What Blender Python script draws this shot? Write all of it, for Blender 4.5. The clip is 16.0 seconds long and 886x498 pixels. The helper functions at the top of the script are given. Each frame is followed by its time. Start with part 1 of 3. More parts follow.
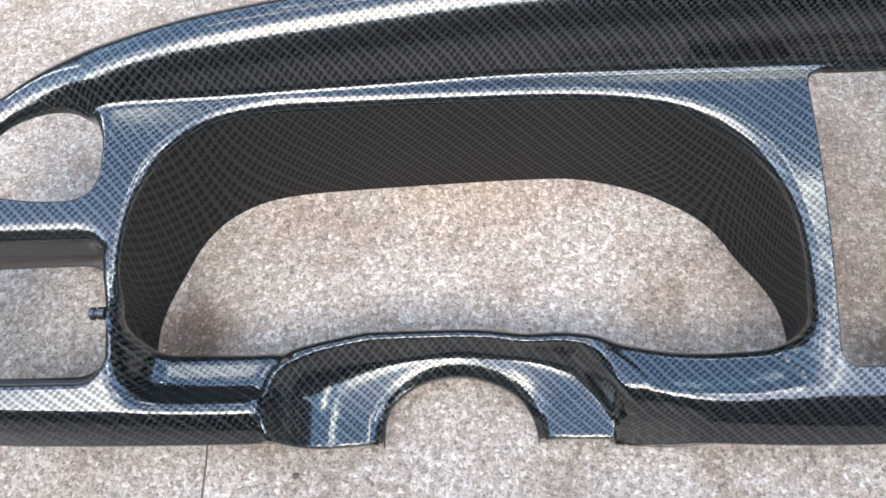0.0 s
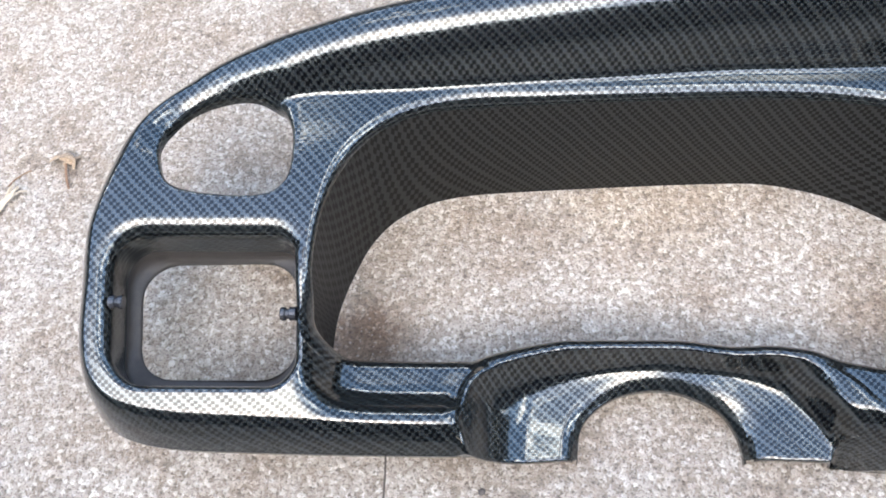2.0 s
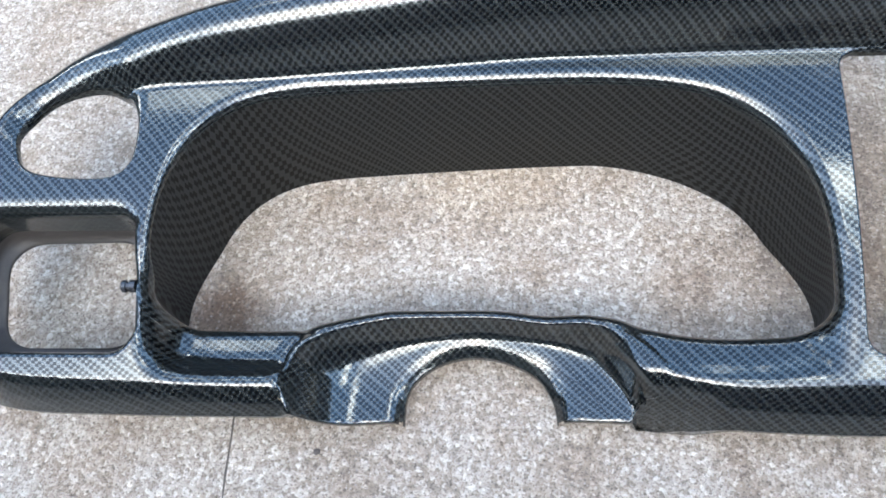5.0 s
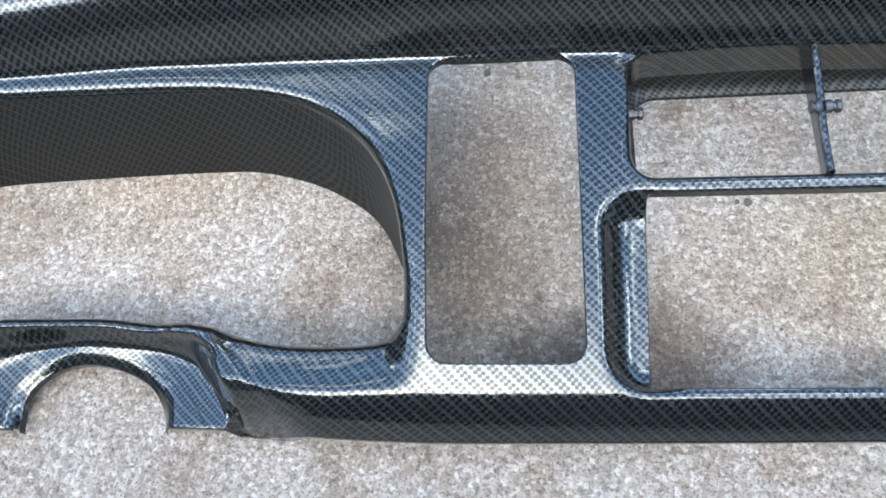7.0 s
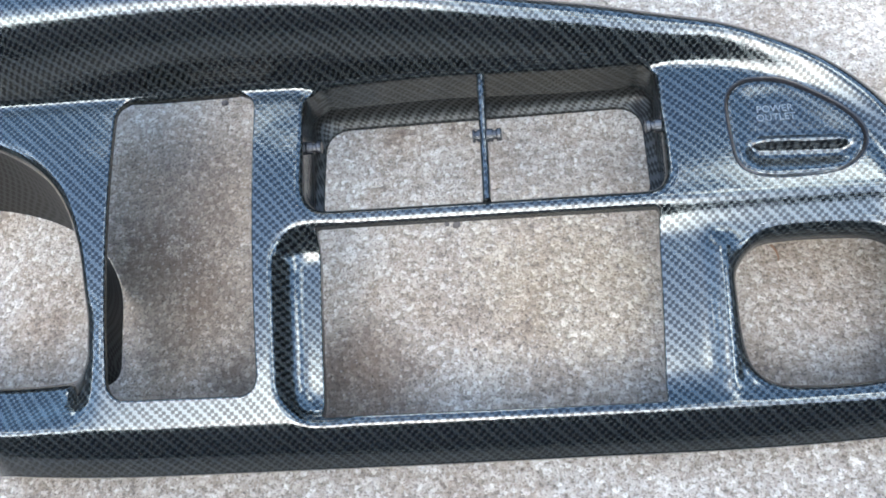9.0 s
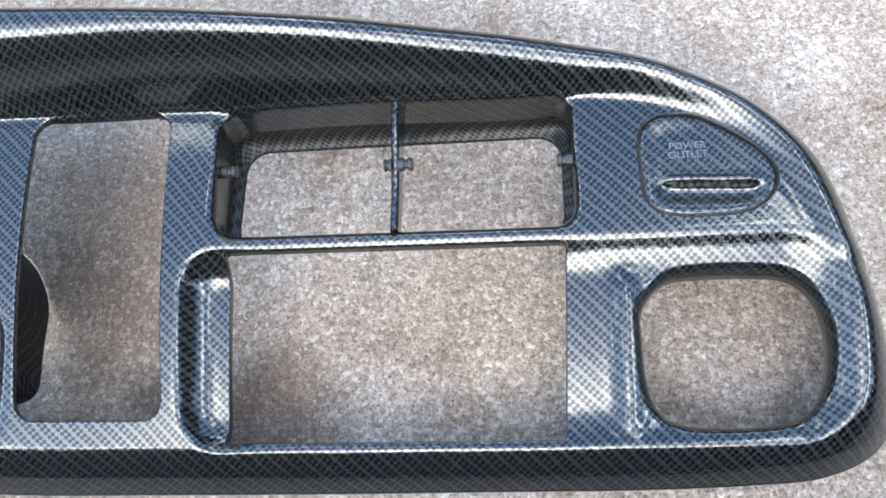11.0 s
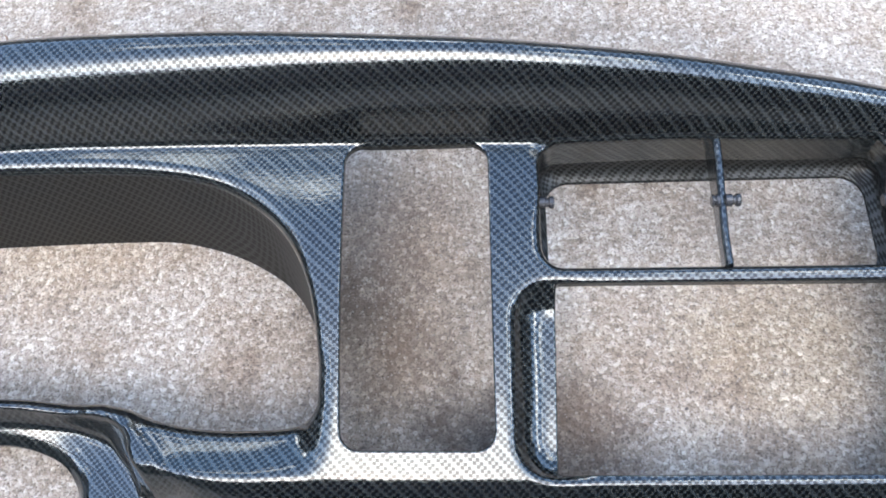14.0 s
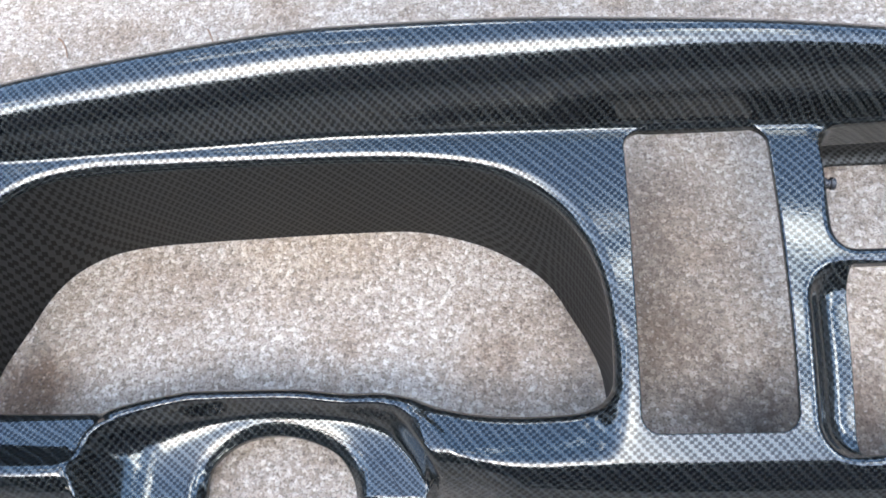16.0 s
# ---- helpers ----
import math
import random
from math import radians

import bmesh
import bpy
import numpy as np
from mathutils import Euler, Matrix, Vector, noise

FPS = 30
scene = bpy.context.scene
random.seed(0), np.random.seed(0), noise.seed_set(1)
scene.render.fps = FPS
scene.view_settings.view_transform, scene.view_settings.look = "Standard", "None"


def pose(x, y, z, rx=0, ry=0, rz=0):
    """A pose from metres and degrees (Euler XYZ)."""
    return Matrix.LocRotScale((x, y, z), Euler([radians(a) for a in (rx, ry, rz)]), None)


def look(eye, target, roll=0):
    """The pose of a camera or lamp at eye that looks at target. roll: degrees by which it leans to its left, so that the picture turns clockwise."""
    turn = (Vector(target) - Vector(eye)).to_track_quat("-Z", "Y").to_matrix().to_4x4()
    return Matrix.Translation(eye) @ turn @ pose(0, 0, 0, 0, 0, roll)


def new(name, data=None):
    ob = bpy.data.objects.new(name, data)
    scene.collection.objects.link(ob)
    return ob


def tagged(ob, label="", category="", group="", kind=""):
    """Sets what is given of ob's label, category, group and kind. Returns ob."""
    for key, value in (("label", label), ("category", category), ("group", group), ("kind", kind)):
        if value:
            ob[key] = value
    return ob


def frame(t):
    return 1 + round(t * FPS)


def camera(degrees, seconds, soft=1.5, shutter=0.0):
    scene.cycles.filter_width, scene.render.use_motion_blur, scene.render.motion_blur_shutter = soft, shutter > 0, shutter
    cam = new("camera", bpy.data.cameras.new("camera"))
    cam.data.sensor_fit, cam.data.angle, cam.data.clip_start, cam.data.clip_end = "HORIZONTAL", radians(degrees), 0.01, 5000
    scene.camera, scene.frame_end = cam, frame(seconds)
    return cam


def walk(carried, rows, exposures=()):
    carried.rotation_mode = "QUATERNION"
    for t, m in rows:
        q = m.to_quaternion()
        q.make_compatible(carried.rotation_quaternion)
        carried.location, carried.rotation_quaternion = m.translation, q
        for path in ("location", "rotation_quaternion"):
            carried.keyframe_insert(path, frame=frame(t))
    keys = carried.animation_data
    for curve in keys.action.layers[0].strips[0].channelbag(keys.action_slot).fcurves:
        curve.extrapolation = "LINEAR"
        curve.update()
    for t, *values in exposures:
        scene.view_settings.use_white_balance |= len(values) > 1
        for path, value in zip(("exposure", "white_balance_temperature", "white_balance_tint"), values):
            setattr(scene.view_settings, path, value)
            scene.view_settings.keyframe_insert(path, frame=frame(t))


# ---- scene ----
cam = camera(54.4, 16.0, 1.7)
PATH = [
    (0, (0.027, 0.006, 0.515), (-0.057, 0.86, -1.291), -7.5),
    (0.5, (-0.015, 0.011, 0.508), (-0.109, 0.883, -1.29), -6.5),
    (1, (-0.048, 0.011, 0.498), (-0.148, 0.876, -1.302), -7.6),
    (1.5, (-0.072, 0.017, 0.496), (-0.201, 0.898, -1.295), -8.7),
    (2, (-0.069, 0.014, 0.493), (-0.223, 0.894, -1.296), -10.1),
    (2.5, (-0.065, 0.007, 0.5), (-0.22, 0.896, -1.285), -9.5),
    (3, (-0.055, -0.001, 0.506), (-0.217, 0.915, -1.264), -10.6),
    (3.2, (-0.054, -0.006, 0.506), (-0.198, 0.903, -1.27), -9.6),
    (5.3, (0.084, -0.012, 0.511), (-0.159, 0.865, -1.27), -15.2),
    (5.5, (0.106, -0.008, 0.512), (-0.124, 0.891, -1.259), -13.8),
    (6, (0.167, -0.01, 0.498), (-0.077, 0.868, -1.283), -14.1),
    (6.5, (0.232, -0.002, 0.492), (0.012, 0.88, -1.29), -13.3),
    (7, (0.286, 0.003, 0.49), (0.045, 0.856, -1.303), -15.9),
    (7.5, (0.336, 0.0, 0.491), (0.09, 0.868, -1.294), -15.6),
    (8, (0.382, 0.01, 0.49), (0.15, 0.845, -1.313), -15.7),
    (8.5, (0.416, 0.02, 0.496), (0.203, 0.843, -1.315), -14.3),
    (9, (0.457, 0.021, 0.491), (0.249, 0.848, -1.318), -16.8),
    (9.2, (0.475, 0.024, 0.491), (0.269, 0.846, -1.321), -17.5),
    (11.3, (0.519, 0.044, 0.49), (0.259, 0.843, -1.325), -18.8),
    (11.5, (0.519, 0.043, 0.488), (0.287, 0.859, -1.324), -17.0),
    (12, (0.506, 0.037, 0.492), (0.34, 0.889, -1.311), -13.2),
    (12.5, (0.445, 0.043, 0.508), (0.315, 0.903, -1.294), -9.5),
    (13, (0.394, 0.046, 0.512), (0.254, 0.911, -1.286), -9.8),
    (13.5, (0.351, 0.042, 0.51), (0.229, 0.878, -1.303), -9.4),
    (14, (0.309, 0.042, 0.516), (0.179, 0.902, -1.285), -9.2),
    (14.5, (0.27, 0.04, 0.519), (0.132, 0.908, -1.277), -9.7),
    (15, (0.23, 0.038, 0.524), (0.088, 0.897, -1.276), -9.2),
    (15.5, (0.185, 0.038, 0.524), (0.052, 0.89, -1.28), -9.0),
    (16, (0.147, 0.036, 0.525), (0.018, 0.89, -1.279), -10.1),
]
walk(cam, [(t, look(eye, target, roll)) for t, eye, target, roll in PATH], [(0.0, 3.19, 6650, 8), (3.2, 3.19, 6650, 8), (5.3, 3.13, 6250, 4), (9.2, 3.12, 6150, 3), (11.3, 3.04, 6400, 8), (16.0, 3.12, 6400, 8)])

# ---- light: clear sky with a hazy, wide sun ----
SUN_ELEV, SUN_AZIM = 48.0, 190.0          # degrees; azimuth clockwise from +y
world = bpy.data.worlds.new("sky")
scene.world = world
world.use_nodes = True
wn, wl = world.node_tree.nodes, world.node_tree.links
wn.clear()
sky = wn.new("ShaderNodeTexSky")
sky.sky_type, sky.sun_disc = "NISHITA", False
sky.sun_elevation, sky.sun_rotation = radians(SUN_ELEV), radians(SUN_AZIM)
sky.air_density, sky.dust_density, sky.ozone_density = 1.0, 1.3, 1.0
wbg, wout = wn.new("ShaderNodeBackground"), wn.new("ShaderNodeOutputWorld")
wbg.inputs["Strength"].default_value = 0.12
# broken white cloud all over the sky
wco, wno, wra, wmi = wn.new("ShaderNodeTexCoord"), wn.new("ShaderNodeTexNoise"), wn.new("ShaderNodeValToRGB"), wn.new("ShaderNodeMix")
wno.inputs["Scale"].default_value, wno.inputs["Detail"].default_value, wno.inputs["Roughness"].default_value = 2.6, 6.0, 0.55
wra.color_ramp.elements[0].position, wra.color_ramp.elements[1].position = 0.555, 0.64
wmi.data_type = "RGBA"
wmi.inputs[7].default_value = (16.6, 16.6, 16.6, 1)
wl.new(wco.outputs["Generated"], wno.inputs["Vector"])
wl.new(wno.outputs["Fac"], wra.inputs[0])
wl.new(wra.outputs[0], wmi.inputs[0])
wl.new(sky.outputs[0], wmi.inputs[6])
wl.new(wmi.outputs[2], wbg.inputs[0])
wl.new(wbg.outputs[0], wout.inputs[0])
sun_data = bpy.data.lights.new("sun", "SUN")
sun_data.energy, sun_data.angle, sun_data.color = 0.14, radians(40), (1.0, 0.96, 0.90)
sun = new("sun", sun_data)
az, el = radians(SUN_AZIM), radians(SUN_ELEV)
sun.matrix_world = look((3 * math.sin(az) * math.cos(el), 3 * math.cos(az) * math.cos(el), 3 * math.sin(el)), (0, 0, 0))


# ---- materials ----
class Nodes:
    """A short way to write node materials."""

    def __init__(self, name):
        self.mat = bpy.data.materials.new(name)
        self.mat.use_nodes = True
        self.n, self.l = self.mat.node_tree.nodes, self.mat.node_tree.links
        self.bsdf = self.n["Principled BSDF"]

    def add(self, kind, **inputs):
        node = self.n.new("ShaderNode" + kind)
        for key, value in inputs.items():
            self.put(node.inputs[key.replace("_", " ")], value)
        return node

    def put(self, socket, value):
        if isinstance(value, bpy.types.NodeSocket):
            self.l.new(value, socket)
        else:
            socket.default_value = value

    def math(self, op, a, b=0.0, c=0.0):
        node = self.n.new("ShaderNodeMath")
        node.operation = op
        for k, v in enumerate((a, b, c)):
            self.put(node.inputs[k], v)
        return node.outputs[0]

    def mix(self, fac, a, b):
        node = self.n.new("ShaderNodeMix")
        node.data_type = "RGBA"
        self.put(node.inputs[0], fac)
        self.put(node.inputs[6], a)
        self.put(node.inputs[7], b)
        return node.outputs[2]

    def ramp(self, fac, stops):
        node = self.n.new("ShaderNodeValToRGB")
        el = node.color_ramp.elements
        while len(el) < len(stops):
            el.new(0.5)
        for e, (p, col) in zip(el, stops):
            e.position, e.color = p, (*col, 1) if len(col) == 3 else col
        self.put(node.inputs[0], fac)
        return node.outputs[0]

    def noise(self, scale, detail=3.0, rough=0.55, vector=None):
        node = self.add("TexNoise", Scale=scale, Detail=detail, Roughness=rough)
        if vector is not None:
            self.l.new(vector, node.inputs["Vector"])
        return node.outputs["Fac"]

    def bump(self, height, strength=0.3, distance=0.001):
        node = self.add("Bump", Strength=strength, Distance=distance, Height=height)
        self.l.new(node.outputs[0], self.bsdf.inputs["Normal"])


def carbon_material(name="carbon_weave", coat=1.0, rough=0.22, dark_cell=(0.0020, 0.0026, 0.0030, 1), shade_mix=0.0):
    """Printed carbon weave under lacquer: rows of dark cells on silver grey, laid out in metres of the UV map."""
    m = Nodes(name)
    uv = m.add("UVMap")
    wob = m.add("TexNoise", Scale=26.0, Detail=2.0, Roughness=0.5)
    m.l.new(uv.outputs[0], wob.inputs["Vector"])
    off = m.n.new("ShaderNodeVectorMath")
    off.operation = "MULTIPLY_ADD"
    m.l.new(wob.outputs["Color"], off.inputs[0])
    off.inputs[1].default_value = (0.0030, 0.0030, 0)
    m.l.new(uv.outputs[0], off.inputs[2])
    sep = m.add("SeparateXYZ", Vector=off.outputs[0])
    cell = 0.00205
    p, q = m.math("DIVIDE", sep.outputs[0], cell), m.math("DIVIDE", sep.outputs[1], cell)
    along = m.math("MULTIPLY", m.math("SUBTRACT", p, q), 0.5)
    across = m.math("FLOORED_MODULO", m.math("MULTIPLY", m.math("ADD", p, q), 0.5), 2.12)

    def chain(row, shift):
        """One diagonal row of dark cells, square to the threads."""
        da = m.math("SUBTRACT", m.math("FRACT", m.math("ADD", along, 0.5 + shift)), 0.5)
        dr = m.math("SUBTRACT", across, row)
        sides = []
        for d in (m.math("ADD", da, dr), m.math("SUBTRACT", dr, da)):
            sides.append(m.add("MapRange", Value=m.math("ABSOLUTE", d), From_Min=0.55, From_Max=0.43).outputs[0])
        return m.math("MULTIPLY", *sides)

    dark = m.math("MAXIMUM", chain(0.62, 0.0), chain(1.43, 0.0))
    blot = m.noise(35.0, 3.0, 0.6)
    dark = m.math("MULTIPLY", dark, m.ramp(blot, [(0.25, (0.93,) * 3), (0.7, (1, 1, 1))]))
    silver = m.mix(blot, (0.058, 0.065, 0.064, 1), (0.092, 0.101, 0.099, 1))
    thread = m.noise(900.0, 2.0, 0.6, off.outputs[0])
    silver = m.mix(m.ramp(thread, [(0.35, (0, 0, 0)), (0.65, (0.35,) * 3)]), silver, (0.034, 0.039, 0.039, 1))
    # silver darkened on the inner walls, shade put into the colour
    silver = m.mix(shade_mix, silver, (0.034, 0.032, 0.030, 1))
    m.put(m.bsdf.inputs["Base Color"], m.mix(dark, silver, dark_cell))
    m.bsdf.inputs["Metallic"].default_value = 0.78
    m.bsdf.inputs["Roughness"].default_value = rough
    m.bsdf.inputs["Specular IOR Level"].default_value = 0.0
    m.bsdf.inputs["Coat Weight"].default_value = coat
    m.bsdf.inputs["Coat IOR"].default_value = 1.46
    peel = m.noise(170.0, 2.0, 0.5)
    smear = m.noise(14.0, 4.0, 0.6)
    m.put(m.bsdf.inputs["Coat Roughness"], m.ramp(smear, [(0.3, (0.012,) * 3), (0.75, (0.045,) * 3)]))
    node = m.add("Bump", Strength=0.10, Distance=0.0005, Height=peel)
    m.l.new(node.outputs[0], m.bsdf.inputs["Coat Normal"])
    return m.mat


def plain_material(name, col, col2, rough, scale=60.0, metallic=0.0, bump=0.1, distance=0.0005, gloss=0.5):
    m = Nodes(name)
    f = m.noise(scale, 4.0, 0.6)
    big = m.noise(scale * 0.12, 3.0, 0.6)
    m.put(m.bsdf.inputs["Base Color"], m.mix(m.ramp(m.math("MULTIPLY_ADD", big, 0.5, m.math("MULTIPLY", f, 0.5)), [(0.35, (0, 0, 0)), (0.65, (1, 1, 1))]), (*col, 1), (*col2, 1)))
    m.put(m.bsdf.inputs["Roughness"], m.ramp(f, [(0.3, (rough * 0.85,) * 3), (0.7, (min(1, rough * 1.15),) * 3)]))
    m.bsdf.inputs["Metallic"].default_value = metallic
    m.bsdf.inputs["Specular IOR Level"].default_value = gloss
    m.bump(f, bump, distance)
    return m.mat


GROUND_BLOTCHES = (  # x, y, reach, tint
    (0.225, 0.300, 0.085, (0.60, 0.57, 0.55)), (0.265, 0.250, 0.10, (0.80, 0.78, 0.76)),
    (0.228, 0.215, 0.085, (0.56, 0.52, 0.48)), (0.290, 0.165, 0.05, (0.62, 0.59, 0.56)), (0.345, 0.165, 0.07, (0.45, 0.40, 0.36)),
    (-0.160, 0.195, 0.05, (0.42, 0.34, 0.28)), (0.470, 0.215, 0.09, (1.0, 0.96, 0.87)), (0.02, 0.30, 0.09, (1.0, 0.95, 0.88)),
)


def concrete_material():
    """Weathered concrete with washed-out aggregate, blotches at hand size."""
    m = Nodes("weathered_concrete")
    pos = m.add("TexCoord").outputs["Object"]

    def stones(scale):
        node = m.n.new("ShaderNodeTexVoronoi")
        node.inputs["Scale"].default_value = scale
        node.inputs["Randomness"].default_value = 1.0
        m.l.new(pos, node.inputs["Vector"])
        return node

    def times(a, b):
        node = m.n.new("ShaderNodeMix")
        node.data_type, node.blend_type = "RGBA", "MULTIPLY"
        node.inputs[0].default_value = 1.0
        m.put(node.inputs[6], a)
        m.put(node.inputs[7], b)
        return node.outputs[2]

    small, large = stones(430.0), stones(190.0)
    tone_s = m.add("SeparateColor", Color=small.outputs["Color"]).outputs[0]
    tone_l = m.add("SeparateColor", Color=large.outputs["Color"]).outputs[1]
    fine = m.noise(650.0, 3.0, 0.65, pos)
    mid = m.noise(170.0, 5.0, 0.75, pos)
    patch = m.noise(17.0, 5.0, 0.66, pos)
    big = m.noise(3.4, 3.0, 0.55, pos)
    paste = m.ramp(mid, [(0.32, (0.10, 0.080, 0.062)), (0.45, (0.26, 0.222, 0.183)), (0.56, (0.375, 0.335, 0.288)), (0.70, (0.53, 0.485, 0.43))])
    grit = m.ramp(tone_s, [(0.0, (0.13, 0.105, 0.082)), (0.4, (0.285, 0.247, 0.206)), (0.75, (0.395, 0.355, 0.308)), (1.0, (0.72, 0.68, 0.62))])
    gravel = m.ramp(tone_l, [(0.0, (0.21, 0.172, 0.135)), (0.6, (0.325, 0.288, 0.245)), (1.0, (0.54, 0.51, 0.465))])
    col = m.mix(0.45, paste, grit)
    shown = m.math("MULTIPLY", m.math("LESS_THAN", large.outputs["Distance"], 0.34), 0.5)
    col = m.mix(shown, col, gravel)
    col = times(col, m.ramp(fine, [(0.35, (0.42, 0.39, 0.36)), (0.46, (1, 1, 1))]))
    col = times(col, m.ramp(patch, [(0.30, (0.58, 0.50, 0.43)), (0.43, (0.88, 0.84, 0.80)), (0.56, (1, 1, 1)), (0.75, (1.18, 1.18, 1.19))]))
    col = times(col, m.ramp(big, [(0.3, (0.86, 0.84, 0.82)), (0.65, (1.08, 1.08, 1.08))]))
    # darker brownish and yellowish blotches, broken up by noise
    for x, y, reach, tint in GROUND_BLOTCHES:
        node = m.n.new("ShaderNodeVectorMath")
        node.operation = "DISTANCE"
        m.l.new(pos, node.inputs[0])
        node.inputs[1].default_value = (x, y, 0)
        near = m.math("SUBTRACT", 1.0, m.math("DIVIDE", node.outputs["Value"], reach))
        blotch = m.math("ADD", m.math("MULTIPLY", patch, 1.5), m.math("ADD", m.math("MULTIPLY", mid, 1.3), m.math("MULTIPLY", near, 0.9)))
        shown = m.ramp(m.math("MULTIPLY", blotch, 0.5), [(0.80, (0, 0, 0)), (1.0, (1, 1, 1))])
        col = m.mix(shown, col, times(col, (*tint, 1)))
    col = times(col, (1.03, 1.0, 0.955, 1))
    speck = m.add("SeparateColor", Color=stones(820.0).outputs["Color"])
    col = m.mix(m.math("MULTIPLY", m.math("GREATER_THAN", speck.outputs[0], 0.92), 0.55), col, (0.085, 0.066, 0.050, 1))
    col = m.mix(m.math("MULTIPLY", m.math("GREATER_THAN", speck.outputs[1], 0.965), 0.16), col, (0.66, 0.62, 0.56, 1))
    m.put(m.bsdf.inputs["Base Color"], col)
    m.bsdf.inputs["Roughness"].default_value = 0.9
    h = m.math("ADD", m.math("MULTIPLY", mid, 1.2), m.math("ADD", m.math("MULTIPLY", fine, 0.5), m.math("MULTIPLY", small.outputs["Distance"], -0.6)))
    m.bump(h, 0.7, 0.0020)
    return m.mat


CARBON = carbon_material()
# matt weave for inner walls, its silver also darkened to stand for shade
DULL_SHADED_WEAVE = carbon_material("dull_shaded_weave", 0.06, 0.55, (0.017, 0.016, 0.015, 1), 0.6)
PLASTIC = plain_material("dark_moulded_plastic", (0.024, 0.021, 0.019), (0.040, 0.035, 0.031), 0.55, 90.0, gloss=0.3)
PIN = plain_material("black_pin_plastic", (0.008, 0.008, 0.009), (0.02, 0.02, 0.022), 0.18, 200.0, gloss=0.25)
STUD = plain_material("grey_stud_plastic", (0.012, 0.012, 0.013), (0.034, 0.034, 0.036), 0.16, 240.0, gloss=0.6)
CONCRETE = concrete_material()
STRAW = plain_material("pale_dry_husk", (0.34, 0.26, 0.17), (0.56, 0.47, 0.34), 0.75, 140.0)
# for the added walls, which stay out of view
WALLMAT = plain_material("dark_unseen_wall", (0.028, 0.029, 0.032), (0.05, 0.05, 0.052), 0.7, 8.0)
LEAF = plain_material("dry_leaf", (0.16, 0.10, 0.06), (0.42, 0.31, 0.20), 0.8, 120.0)
TWIG = plain_material("dry_twig", (0.12, 0.06, 0.035), (0.22, 0.13, 0.07), 0.8, 160.0)
CRACKMAT = plain_material("dirt_in_joint", (0.05, 0.04, 0.033), (0.10, 0.085, 0.07), 0.95, 200.0)


# ---- building helpers ----
def link_mesh(name, verts, faces, material, parent=None, label="", smooth=True, uvs=None, normals=None):
    me = bpy.data.meshes.new(name)
    me.from_pydata([tuple(v) for v in verts], [], faces)
    if smooth:
        me.polygons.foreach_set("use_smooth", [True] * len(me.polygons))
    if uvs is not None:
        layer = me.uv_layers.new(name="UVMap")
        idx = np.empty(len(me.loops), dtype=np.int32)
        me.loops.foreach_get("vertex_index", idx)
        layer.data.foreach_set("uv", np.asarray(uvs, dtype=np.float32)[idx].ravel())
    if normals is not None:
        me.normals_split_custom_set_from_vertices([tuple(n) for n in normals])
    me.materials.append(material)
    ob = new(name, me)
    if parent is not None:
        ob.parent = parent
    if label:
        tagged(ob, label)
    return ob


def part(name, bm, material, parent, label="", smooth=True):
    me = bpy.data.meshes.new(name)
    bm.normal_update()
    bm.to_mesh(me)
    bm.free()
    if smooth:
        me.polygons.foreach_set("use_smooth", [True] * len(me.polygons))
    me.materials.append(material)
    ob = new(name, me)
    ob.parent = parent
    if label:
        tagged(ob, label)
    return ob


def curve(points, closed=True, n=12):
    """Catmull-Rom curve through the points, n steps a span."""
    p = np.array(points, float)
    k = len(p)
    out = []
    for i in range(k if closed else k - 1):
        if closed:
            a, b, c, d = p[i - 1], p[i], p[(i + 1) % k], p[(i + 2) % k]
        else:
            a, b, c, d = p[max(i - 1, 0)], p[i], p[i + 1], p[min(i + 2, k - 1)]
        t = np.linspace(0, 1, n, endpoint=False)[:, None]
        out.append(0.5 * (2 * b + (c - a) * t + (2 * a - 5 * b + 4 * c - d) * t ** 2 + (3 * b - a - 3 * c + d) * t ** 3))
    out = np.concatenate(out)
    return out if closed else np.vstack([out, p[-1]])


def rounded(corners, radii, n=10, edge=0.006):
    """Closed polygon with rounded corners, counter-clockwise, edges cut into short steps."""
    p = np.array(corners, float)
    k, out = len(p), []
    r = radii if isinstance(radii, (list, tuple)) else [radii] * k
    for i in range(k):
        a, b, c = p[i - 1], p[i], p[(i + 1) % k]
        u, w = (a - b) / np.linalg.norm(a - b), (c - b) / np.linalg.norm(c - b)
        half = math.acos(max(-1, min(1, float(u @ w)))) / 2
        cut = r[i] / math.tan(half)
        s, e = b + u * cut, b + w * cut
        mid = b + (u + w) / np.linalg.norm(u + w) * (r[i] / math.sin(half))
        a0 = math.atan2(*(s - mid)[::-1])
        turn = (math.atan2(*(e - mid)[::-1]) - a0 + math.pi) % (2 * math.pi) - math.pi
        out += [mid + r[i] * np.array((math.cos(a0 + turn * j / n), math.sin(a0 + turn * j / n))) for j in range(n + 1)]
        nxt = p[(i + 1) % k]
        # straight run to the next corner
        u2, w2 = (b - nxt) / np.linalg.norm(b - nxt), (p[(i + 2) % k] - nxt) / np.linalg.norm(p[(i + 2) % k] - nxt)
        half2 = math.acos(max(-1, min(1, float(u2 @ w2)))) / 2
        s2 = nxt + u2 * (r[(i + 1) % k] / math.tan(half2))
        steps = int(np.linalg.norm(s2 - e) / edge)
        out += [e + (s2 - e) * (j / (steps + 1)) for j in range(1, steps + 1)]
    return np.array(out)


